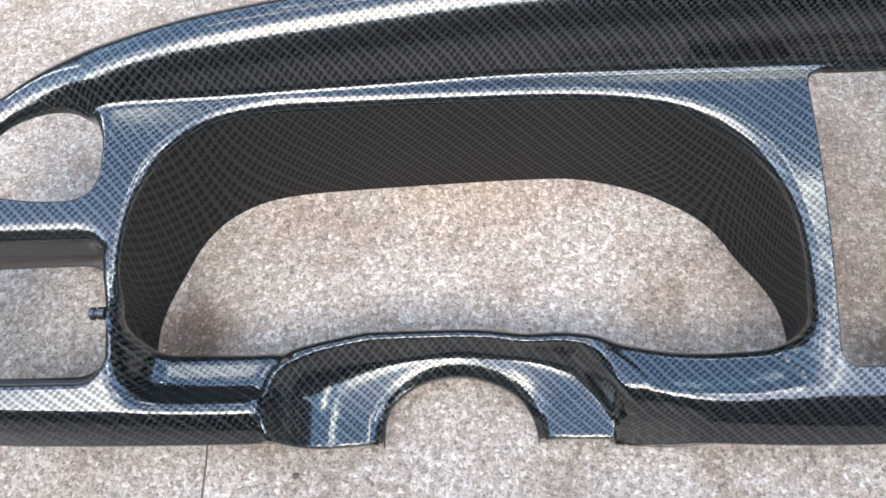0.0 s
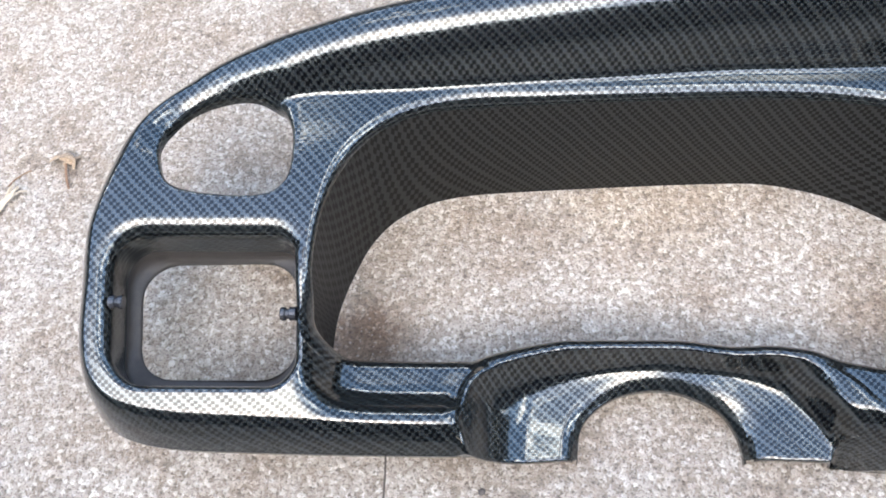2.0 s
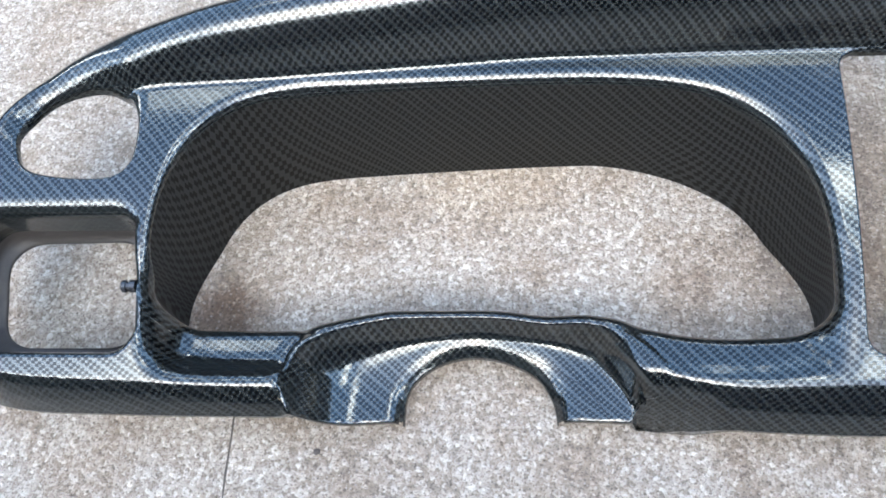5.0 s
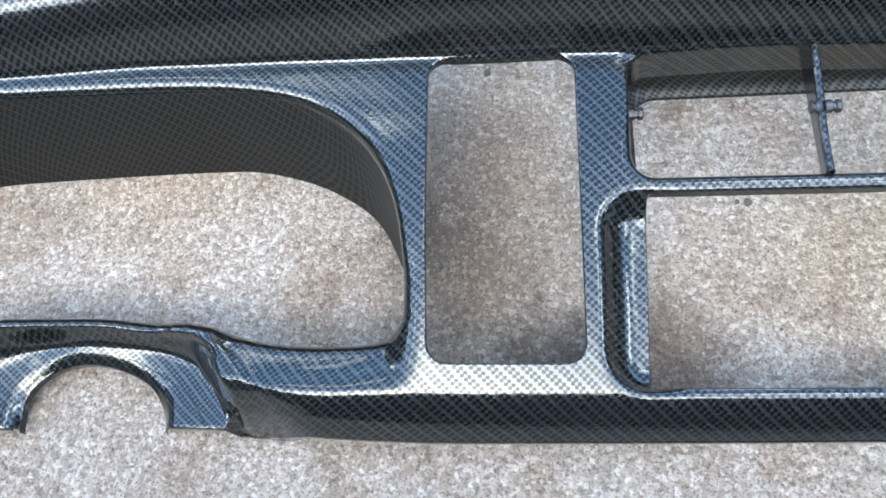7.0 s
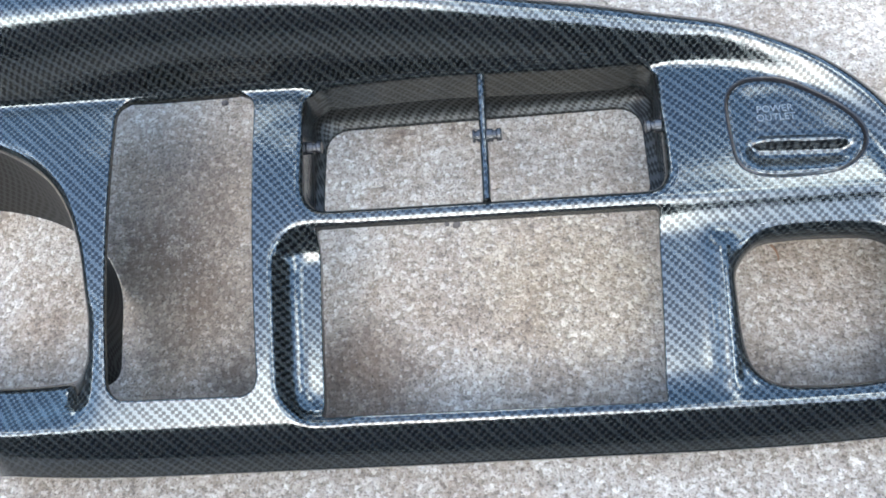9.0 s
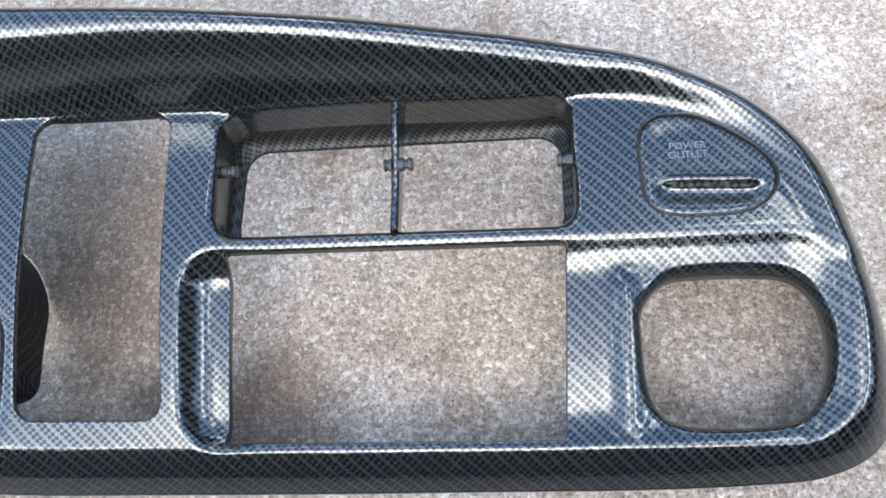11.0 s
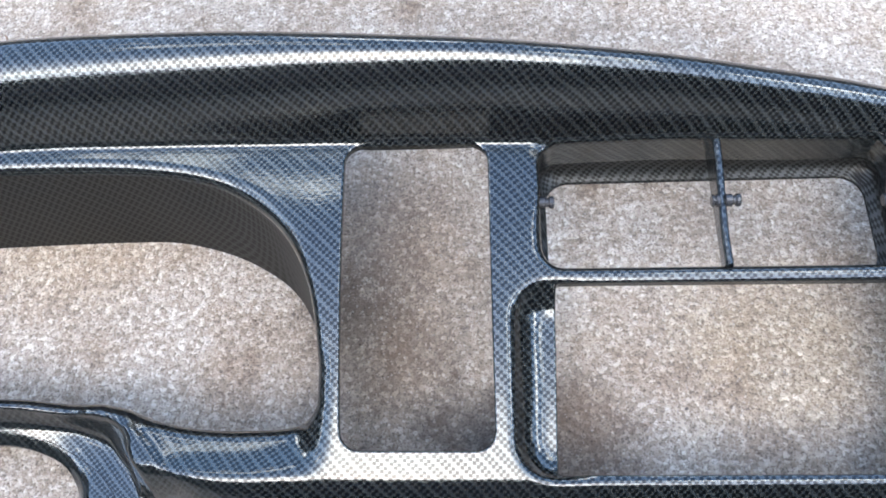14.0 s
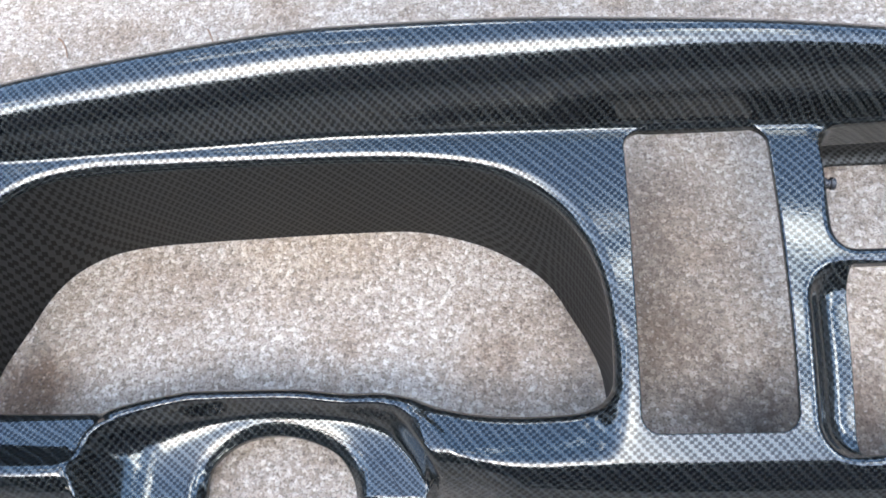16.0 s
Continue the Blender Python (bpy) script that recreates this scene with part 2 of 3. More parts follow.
def resampled(c, step=0.0025):
    d = np.r_[0, np.cumsum(np.linalg.norm(np.diff(np.vstack([c, c[:1]]), axis=0), axis=1))]
    n = max(24, int(d[-1] / step))
    s = np.linspace(0, d[-1], n, endpoint=False)
    full = np.vstack([c, c[:1]])
    return np.stack([np.interp(s, d, full[:, 0]), np.interp(s, d, full[:, 1])], 1)


def area(c):
    x, y = c[:, 0], c[:, 1]
    return 0.5 * np.sum(x * np.roll(y, -1) - y * np.roll(x, -1))


def ccw(c):
    return c if area(c) > 0 else c[::-1]


def sdf(c, X, Y):
    """Signed distance to a closed curve, positive outside."""
    px, py = X.ravel(), Y.ravel()
    best = np.full(px.shape, 1e9)
    inside = np.zeros(px.shape, bool)
    a, b = c, np.roll(c, -1, axis=0)
    for (ax, ay), (bx, by) in zip(a, b):
        dx, dy = bx - ax, by - ay
        t = np.clip(((px - ax) * dx + (py - ay) * dy) / (dx * dx + dy * dy + 1e-18), 0, 1)
        best = np.minimum(best, (px - ax - t * dx) ** 2 + (py - ay - t * dy) ** 2)
        if ay != by:
            cross = ((ay > py) != (by > py)) & (px < (bx - ax) * (py - ay) / (by - ay) + ax)
            inside ^= cross
    d = np.sqrt(best)
    return np.where(inside, -d, d).reshape(X.shape)


def smooth01(t):
    t = np.clip(t, 0, 1)
    return t * t * (3 - 2 * t)


# ---- the setting ----
def build_ground():
    g = 300.0
    ring = [(-g, -g), (g, -g), (g, g), (-g, g)]
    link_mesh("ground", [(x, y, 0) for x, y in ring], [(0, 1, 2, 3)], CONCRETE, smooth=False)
    tagged(bpy.data.objects["ground"], "weathered grey-brown concrete paving with exposed aggregate", "ground", kind="structure")


build_ground()


# ---- the dashboard panel: plan curves in metres ----
OUTLINE = ccw(resampled(curve([
    (-0.3075, 0.168), (-0.309, 0.195), (-0.306, 0.222), (-0.2985, 0.243), (-0.2885, 0.262), (-0.2785, 0.279), (-0.266, 0.2955), (-0.250, 0.309),
    (-0.230, 0.3200), (-0.205, 0.3280), (-0.180, 0.3325), (-0.158, 0.3355), (-0.120, 0.3405), (-0.045, 0.350), (0.035, 0.358), (0.100, 0.359), (0.163, 0.358), (0.226, 0.354),
    (0.290, 0.350), (0.350, 0.346), (0.405, 0.343), (0.455, 0.341), (0.510, 0.3382), (0.566, 0.3318), (0.600, 0.3205),
    (0.628, 0.306), (0.652, 0.284), (0.668, 0.258), (0.679, 0.230), (0.687, 0.204), (0.690, 0.176), (0.687, 0.147), (0.675, 0.126),
    (0.649, 0.1140), (0.615, 0.1105), (0.560, 0.1085), (0.480, 0.108), (0.390, 0.1075), (0.300, 0.1075), (0.220, 0.1078),
    (0.155, 0.1110), (0.100, 0.117), (0.000, 0.121), (-0.085, 0.1155), (-0.140, 0.1155), (-0.203, 0.1170), (-0.254, 0.1195),
    (-0.283, 0.127), (-0.2995, 0.143)], n=10)))

WELL = ccw(resampled(curve([
    (-0.1735, 0.190), (-0.172, 0.215), (-0.167, 0.238), (-0.157, 0.260), (-0.142, 0.277), (-0.120, 0.289), (-0.092, 0.2945),
    (-0.050, 0.2965), (0.010, 0.298), (0.070, 0.2985), (0.108, 0.2965), (0.140, 0.291), (0.163, 0.281), (0.181, 0.267),
    (0.194, 0.249), (0.2025, 0.228), (0.2065, 0.205), (0.2075, 0.182), (0.205, 0.1665), (0.190, 0.1605), (0.165, 0.159), (0.145, 0.1595), (0.128, 0.1615),
    (0.111, 0.1655), (0.092, 0.1725), (0.075, 0.1765), (0.050, 0.1785), (0.018, 0.1805), (-0.030, 0.1805), (-0.050, 0.179),
    (-0.068, 0.1755), (-0.084, 0.1705), (-0.100, 0.1685), (-0.135, 0.169), (-0.160, 0.1705), (-0.172, 0.176)], n=8)))
OVAL = ccw(resampled(curve([
    (-0.2575, 0.262), (-0.2540, 0.251), (-0.246, 0.2455), (-0.230, 0.2425), (-0.210, 0.2415), (-0.196, 0.2435), (-0.188, 0.251),
    (-0.1855, 0.264), (-0.1865, 0.279), (-0.1930, 0.291), (-0.2040, 0.2970), (-0.2195, 0.2982), (-0.2355, 0.2950), (-0.2480, 0.2888),
    (-0.2560, 0.2795), (-0.2580, 0.270)])))
SQUARE = ccw(resampled(rounded([(-0.279, 0.1462), (-0.182, 0.1462), (-0.182, 0.221), (-0.280, 0.221)], [0.018, 0.015, 0.013, 0.018])))
TALL = ccw(resampled(rounded([(0.2205, 0.1435), (0.3045, 0.143), (0.3035, 0.3110), (0.2215, 0.3110)], [0.010, 0.010, 0.010, 0.010])))
DIN = ccw(resampled(rounded([(0.338, 0.1315), (0.5205, 0.131), (0.5245, 0.2275), (0.3395, 0.2285)], 0.0012)))
VENT = ccw(resampled(rounded([(0.333, 0.2385), (0.530, 0.2375), (0.531, 0.3092), (0.332, 0.3102)], [0.012, 0.010, 0.010, 0.012])))
RSQUARE = ccw(resampled(curve([
    (0.5625, 0.195), (0.5615, 0.180), (0.563, 0.160), (0.568, 0.1465), (0.579, 0.139), (0.603, 0.137), (0.628, 0.1385),
    (0.642, 0.144), (0.650, 0.156), (0.6525, 0.172), (0.6515, 0.187), (0.647, 0.200), (0.637, 0.2085), (0.622, 0.211),
    (0.592, 0.2115), (0.574, 0.2085)])))
COVER = ccw(resampled(curve([
    (0.5655, 0.282), (0.5655, 0.257), (0.568, 0.246), (0.575, 0.2405), (0.588, 0.238), (0.611, 0.2385), (0.6225, 0.2415),
    (0.631, 0.249), (0.6335, 0.258), (0.630, 0.267), (0.6205, 0.277), (0.604, 0.2885), (0.590, 0.294), (0.574, 0.293)]), 0.0015))
ARCH = ccw(resampled(curve([
    (-0.034, 0.085), (-0.034, 0.105), (-0.0335, 0.123), (-0.031, 0.137), (-0.022, 0.1470), (-0.008, 0.1540), (0.010, 0.156), (0.028, 0.1535),
    (0.045, 0.146), (0.054, 0.134), (0.057, 0.121), (0.0575, 0.105), (0.0575, 0.085)])))
FUNNEL_LEFT = [(-0.098, 0.080), (-0.0985, 0.110), (-0.097, 0.140), (-0.092, 0.1545), (-0.076, 0.1655), (-0.050, 0.1720), (0.010, 0.1745), (0.050, 0.1725)]
FUNNEL = ccw(resampled(curve(FUNNEL_LEFT + [(0.074, 0.1690), (0.091, 0.1635), (0.104, 0.1560), (0.1135, 0.1465), (0.121, 0.1365), (0.1265, 0.126), (0.130, 0.110), (0.130, 0.080)])))
CUT_ZONE = ccw(resampled(curve(FUNNEL_LEFT + [(0.076, 0.1685), (0.091, 0.160), (0.099, 0.146), (0.103, 0.130), (0.105, 0.110), (0.105, 0.080)])))

GX, GY, STEP = np.arange(-0.335, 0.70, 0.00125), np.arange(0.09, 0.385, 0.00125), 0.00125
X, Y = np.meshgrid(GX, GY)
FACE = (0.0832, -0.0401, 0.3024, 0.0305, -0.0507, -1.1191)


def face_height(x, y):
    w = y - 0.2
    return FACE[0] + FACE[1] * x + FACE[2] * w + FACE[3] * x * x + FACE[4] * x * w + FACE[5] * np.minimum(w, 0.12) ** 2


def keyed(x, rows):
    """Smooth value along x."""
    c = curve(rows, closed=False, n=16)
    return np.interp(x, c[:, 0], c[:, 1])


def soften(g, sigma=1.25):
    """Round every kink of the height grid a little."""
    r = np.arange(-5, 6)
    w = np.exp(-0.5 * (r / sigma) ** 2)
    w /= w.sum()
    for axis in (0, 1):
        pad = [(0, 0), (0, 0)]
        pad[axis] = (5, 5)
        q = np.pad(g, pad, mode="edge")
        g = sum(w[i] * np.take(q, np.arange(i, i + g.shape[axis]), axis=axis) for i in range(11))
    return g


def height(X, Y):
    zf = face_height(X, Y)
    h = zf.copy()
    # recessed tray under the instrument opening
    tray = sdf(rounded([(-0.177, 0.1345), (0.213, 0.1275), (0.213, 0.200), (-0.177, 0.200)], [0.017, 0.017, 0.01, 0.01]), X, Y)
    floor_z = 0.045 + 0.04 * (0.172 - Y) + 5.0 * np.clip(0.152 - Y, 0, None) ** 2
    h = h + (floor_z - h) * smooth01(-tray / (0.010 + 0.010 * smooth01((X - 0.165) / 0.03) + 0.004 * smooth01((-0.14 - X) / 0.03)))
    # radio bay, let into the face, with a raised rib beside the far pocket
    bay = sdf(rounded([(0.3145, 0.1275), (0.664, 0.1275), (0.664, 0.229), (0.3145, 0.2295)], [0.022, 0.030, 0.030, 0.020]), X, Y)
    far = smooth01((X - 0.505) / 0.04)
    h = h - (0.009 + 0.005 * smooth01((0.36 - X) / 0.02) - 0.0010 * far) * (1 - (1 - np.clip(-bay / (0.018 + 0.003 * far), 0, 1)) ** 2.2)
    rib = np.exp(-((X - 0.5535) / 0.0062) ** 2) * smooth01((0.218 - Y) / 0.014) * smooth01((Y - 0.128) / 0.014)
    h = h + 0.0042 * rib
    # steering column funnel
    inner, outer = sdf(ARCH, X, Y), sdf(FUNNEL, X, Y)
    lip = keyed(X, [(-0.12, 0.060), (-0.095, 0.058), (-0.07, 0.051), (-0.04, 0.047), (0.02, 0.047), (0.07, 0.048), (0.10, 0.049), (0.135, 0.049)])
    run, rim_in = np.clip(inner, 0, None), np.clip(-outer, 0, None)
    wide = run + rim_in
    shelf = 0.014 + 0.10 * np.clip(Y - 0.118, 0, None)
    roll = np.clip(run / np.maximum(np.minimum(0.0105 + 0.004 * (X > 0.01), 0.60 * wide), 0.002), 0, 1)
    apex = smooth01(1 - np.abs(X - 0.012) / 0.050) * smooth01((Y - 0.128) / 0.02)
    bow = 2.2 - 0.6 * apex
    edge = 0.001 + 0.017 * smooth01(1 - np.abs(X - 0.012) / 0.046) * smooth01((Y - 0.128) / 0.02)
    base = edge + (shelf - 0.5 * edge) * (1 - (1 - roll) ** bow) ** (1 / bow) + 0.10 * np.clip(run - 0.010, 0, None)
    wall_w = wide - np.minimum(0.026 + 0.017 * smooth01((X - 0.02) / 0.04), (0.50 + 0.14 * smooth01((X - 0.02) / 0.04)) * wide) + 1e-5
    q = np.clip(rim_in / wall_w, 0, 1)
    shoulder = smooth01((X - 0.078) / 0.024)           # the far flank keeps a rounded shoulder below its ridge
    fall = (1 - q) ** 2.1 * (1 - shoulder) + (1 - 0.12 * q - 0.88 * smooth01((q - 0.55) / 0.45)) * shoulder
    prof = base + (np.maximum(lip, base) - base) * fall
    near = smooth01(1 - outer / 0.006)
    rim = np.minimum(h, lip)
    h = np.where(outer > 0, h + (rim - h) * near, prof)
    # the face dips where an opening runs up into the hood
    for c in (VENT,):
        h = h - 0.0022 * smooth01(1 - sdf(c, X, Y) / 0.007) * smooth01((Y - 0.301) / 0.008)
    # hood over the crease
    crease = keyed(X, [(-0.34, 0.225), (-0.30, 0.258), (-0.26, 0.286), (-0.225, 0.2955), (-0.19, 0.2985), (-0.10, 0.3025), (0.02, 0.309), (0.15, 0.313), (0.205, 0.3145), (0.235, 0.3122), (0.29, 0.3122), (0.317, 0.3142), (0.35, 0.3112), (0.43, 0.3105), (0.51, 0.3095), (0.54, 0.3112), (0.58, 0.304), (0.63, 0.280), (0.70, 0.240)])
    crest = keyed(X, [(-0.34, 0.090), (-0.30, 0.100), (-0.27, 0.110), (-0.235, 0.119), (-0.205, 0.127), (-0.18, 0.1335), (-0.13, 0.143), (-0.05, 0.148), (0.04, 0.151), (0.16, 0.151), (0.24, 0.150), (0.32, 0.146), (0.40, 0.136), (0.47, 0.120), (0.53, 0.107), (0.575, 0.1015), (0.615, 0.0955), (0.65, 0.0865), (0.70, 0.072)])
    band = keyed(X, [(-0.34, 0.014), (-0.27, 0.016), (-0.245, 0.0200), (-0.225, 0.0262), (-0.205, 0.0308), (-0.190, 0.0332), (-0.172, 0.0335), (-0.150, 0.0352), (-0.10, 0.039), (0.02, 0.0455), (0.15, 0.0445), (0.22, 0.0405), (0.33, 0.0352), (0.43, 0.0318), (0.53, 0.0272), (0.58, 0.024), (0.63, 0.021), (0.70, 0.018)])
    depth = -sdf(OUTLINE, X, Y)
    span = np.maximum(band - 0.012, 0.006)
    e = np.clip((band - depth) / span, -0.5, 1)
    zc = face_height(X, np.minimum(Y, crease))
    fade = smooth01((Y - 0.225) / 0.06)
    rise = np.maximum(crest - zc, 0.004 * smooth01((X - 0.54) / 0.08)) * fade
    over = zc + rise * (1 - (1 - e) ** (3.0 - 1.2 * smooth01((X - 0.02) / 0.36)))
    k = 0.0025 + 0.0075 * smooth01((X + 0.20) / 0.04) - 0.0025 * smooth01((X - 0.195) / 0.03) + 0.009 * smooth01((X - 0.525) / 0.05)
    hood = np.where(depth > band, np.minimum(over, zc - 1.2 * (depth - band)), over)
    hood = hood - 0.05 * (1 - smooth01((Y - 0.19) / 0.03))
    m = np.clip(0.5 + 0.5 * (hood - h) / k, 0, 1)
    h = h * (1 - m) + hood * m + k * m * (1 - m) * 0.6
    # the panel falls away towards the upper side of the gauge hole
    away = np.clip(1 - sdf(OVAL, X, Y) / 0.018, 0, 1) ** 2
    h = h - 0.0078 * away * smooth01((Y - 0.262) / 0.022) * smooth01((-0.180 - X) / 0.022)
    # the tray's edges are well rounded
    round_off = smooth01(1 - tray / 0.012) * smooth01(outer / 0.008)
    h = h + (soften(soften(h, 3.0), 3.0) - h) * round_off
    return soften(h)


EDGE_IN = -sdf(OUTLINE, X, Y)                       # distance in from the outline
# how the edge rolls over: wide and down to the ground below, a tight roll along the top
CUT = smooth01(-sdf(CUT_ZONE, X, Y) / 0.006)          # the column cut-out has a plain cut edge
TOPNESS = smooth01((Y - 0.165) / 0.125)
BODY = height(X, Y)
LOWROLL = 0.0225 - 0.0080 * smooth01((-0.06 - X) / 0.06) * (1 - smooth01((Y - 0.145) / 0.06))
FLARE = smooth01((X - 0.090) / 0.012) * smooth01((0.142 - X) / 0.018) * (1 - TOPNESS)
LOWROLL = LOWROLL + 0.002 * FLARE
FAREND = smooth01((X - 0.49) / 0.16) * TOPNESS
WGRID = LOWROLL + (0.0125 - LOWROLL) * TOPNESS + 0.008 * FAREND
WGRID = WGRID + (0.0016 - WGRID) * CUT
LIFTED = smooth01((-0.080 - X) / 0.018) * (1 - TOPNESS)       # the near end stands clear of the ground
CLEAR = smooth01((X - 0.112) / 0.045) * (1 - TOPNESS)          # so does the long lower edge, by less
VGRID = BODY * 0.97 - 0.042 * LIFTED - 0.026 * CLEAR
VGRID = VGRID + (0.0125 - VGRID) * TOPNESS + 0.021 * FAREND
VGRID = VGRID + (0.0012 - VGRID) * CUT


ROLLED = np.maximum(TOPNESS, CUT)                     # the upper edge rolls right over, the lower one only bends down


def drop(d, w, v, rolled):
    t = np.clip(d / w, 0, 1)
    return v * ((1 - (1 - (1 - t) ** 2.1) ** (1 / 2.1)) * rolled + (1 - t) ** 1.9 * (1 - rolled))


H = BODY - drop(EDGE_IN, WGRID, VGRID, ROLLED)
HY, HX = np.gradient(H, STEP)
LAID = soften(soften(soften(H, 3.0), 3.0), 3.0)     # the printed sheet bridges the sharp corners
VARC = np.cumsum(np.sqrt(1 + np.clip(np.gradient(LAID, STEP)[0], -3, 3) ** 2), axis=0) * STEP
VARC -= VARC[np.searchsorted(GY, 0.2)][None, :] - 0.2


def spread(g, k):
    q = np.pad(g, ((0, 0), (k, k)), mode="edge")
    return sum(q[:, i:i + g.shape[1]] for i in range(2 * k + 1)) / (2 * k + 1)


VARC = spread(VARC, 4) + (spread(VARC, 45) - spread(VARC, 4)) * (1 - smooth01((Y - 0.19) / 0.03)) * (1 - 0.75 * spread(FLARE, 12))     # laid on without following every dip

extra = (np.sqrt(1 + np.clip(np.gradient(LAID, STEP)[1], -2, 2) ** 2) - 1) * smooth01(1 - sdf(FUNNEL, X, Y) / 0.012)
extra = np.cumsum(extra, axis=1) * STEP
extra = spread((extra - extra[:, [np.searchsorted(GX, 0.012)]]).T, 20).T
UARC = X + np.clip(extra, -0.02, 0.02) * smooth01((0.30 - X) / 0.17) * smooth01((X + 0.25) / 0.15)          # the print follows the steep flanks of the column cut-out


def sample(grid, p):
    fx, fy = (p[:, 0] - GX[0]) / STEP, (p[:, 1] - GY[0]) / STEP
    i, j = np.clip(fx.astype(int), 0, len(GX) - 2), np.clip(fy.astype(int), 0, len(GY) - 2)
    a, b = np.clip(fx - i, 0, 1), np.clip(fy - j, 0, 1)
    return (grid[j, i] * (1 - a) + grid[j, i + 1] * a) * (1 - b) + (grid[j + 1, i] * (1 - a) + grid[j + 1, i + 1] * a) * b


def clipped_sheet(keep):
    """Triangles of the height grid where keep > 0, cut along keep = 0."""
    ny, nx = keep.shape
    pos = keep > 0
    quad_all = pos[:-1, :-1] & pos[1:, :-1] & pos[:-1, 1:] & pos[1:, 1:]
    quad_any = pos[:-1, :-1] | pos[1:, :-1] | pos[:-1, 1:] | pos[1:, 1:]
    idx = np.arange(ny * nx).reshape(ny, nx)
    jj, ii = np.nonzero(quad_all)
    quads = np.stack([idx[jj, ii], idx[jj, ii + 1], idx[jj + 1, ii + 1], idx[jj + 1, ii]], 1)
    flat = keep.ravel()
    pts = {}
    extra, faces = [], [tuple(q) for q in quads.tolist()]

    def cut(a, b):
        key = (min(a, b), max(a, b))
        if key not in pts:
            t = flat[key[0]] / (flat[key[0]] - flat[key[1]])
            pts[key] = ny * nx + len(extra)
            extra.append((key[0], key[1], t))
        return pts[key]

    for j, i in zip(*np.nonzero(quad_any & ~quad_all)):
        q = (idx[j, i], idx[j, i + 1], idx[j + 1, i + 1], idx[j + 1, i])
        for tri in ((q[0], q[1], q[2]), (q[0], q[2], q[3])):
            poly = []
            for n in range(3):
                a, b = int(tri[n]), int(tri[(n + 1) % 3])
                if flat[a] > 0:
                    poly.append(a)
                if (flat[a] > 0) != (flat[b] > 0):
                    poly.append(cut(a, b))
            if len(poly) >= 3:
                faces.append(tuple(poly))
    base = np.stack([X.ravel(), Y.ravel()], 1)
    if extra:
        ex = np.array(extra)
        a, b, t = ex[:, 0].astype(int), ex[:, 1].astype(int), ex[:, 2:3]
        base = np.vstack([base, base[a] * (1 - t) + base[b] * t])
    used = np.unique(np.concatenate([np.array(f) for f in faces])) if len(faces) < 5000 else np.unique(np.concatenate([quads.ravel(), np.array([v for f in faces[len(quads):] for v in f], dtype=int)]))
    remap = np.full(len(base), -1)
    remap[used] = np.arange(len(used))
    return base[used], [tuple(int(remap[v]) for v in f) for f in faces]


def surface_normals(p):
    n = np.stack([-sample(HX, p), -sample(HY, p), np.ones(len(p))], 1)
    return n / np.linalg.norm(n, axis=1, keepdims=True)


def plan_normals(c):
    """Unit normals of a counter-clockwise curve, pointing out of it."""
    d = np.roll(c, -2, axis=0) - np.roll(c, 2, axis=0)
    n = np.stack([d[:, 1], -d[:, 0]], 1)
    return n / (np.linalg.norm(n, axis=1, keepdims=True) + 1e-12)


def mesh_normals(verts, faces):
    v = np.array(verts)
    f = np.array(faces)
    nf = np.cross(v[f[:, 2]] - v[f[:, 0]], v[f[:, 3]] - v[f[:, 1]])
    n = np.zeros_like(v)
    for k in range(4):
        np.add.at(n, f[:, k], nf)
    return n / (np.linalg.norm(n, axis=1, keepdims=True) + 1e-15)


def loft(name, rings, uv0, uvn, material, parent, label="", first_normals=None, close=True, keep=None):
    """A sheet through rings of equal length. uv runs on from uv0 along the plan direction uvn by arc length."""
    k, n = len(rings), len(rings[0])
    verts = np.concatenate(rings)
    uv, run = [uv0], np.zeros(n)
    for a, b in zip(rings[:-1], rings[1:]):
        run = run + np.linalg.norm(b - a, axis=1)
        uv.append(uv0 + uvn * run[:, None])
    faces = []
    for r in range(k - 1):
        for i in range(n if close else n - 1):
            j = (i + 1) % n
            if keep is None or (keep[i] and keep[j]):
                faces.append((r * n + i, r * n + j, (r + 1) * n + j, (r + 1) * n + i))
    nor = mesh_normals(verts, faces)
    if first_normals is not None:
        sign = np.sign(np.sum(nor[:n] * first_normals, axis=1).sum())
        if sign < 0:
            faces = [f[::-1] for f in faces]
            nor = -nor
        nor[:n] = first_normals
        if k > 2:
            mixn = nor[n:2 * n] * 0.7 + first_normals * 0.3
            nor[n:2 * n] = mixn / np.linalg.norm(mixn, axis=1, keepdims=True)
    return link_mesh(name, verts, faces, material, parent, label, True, np.concatenate(uv), nor)


dash = new("dashboard_panel")
dash.location = (0, 0, 0)
tagged(dash, "glossy carbon-weave car dashboard panel lying face up on concrete", "dashboard panel")

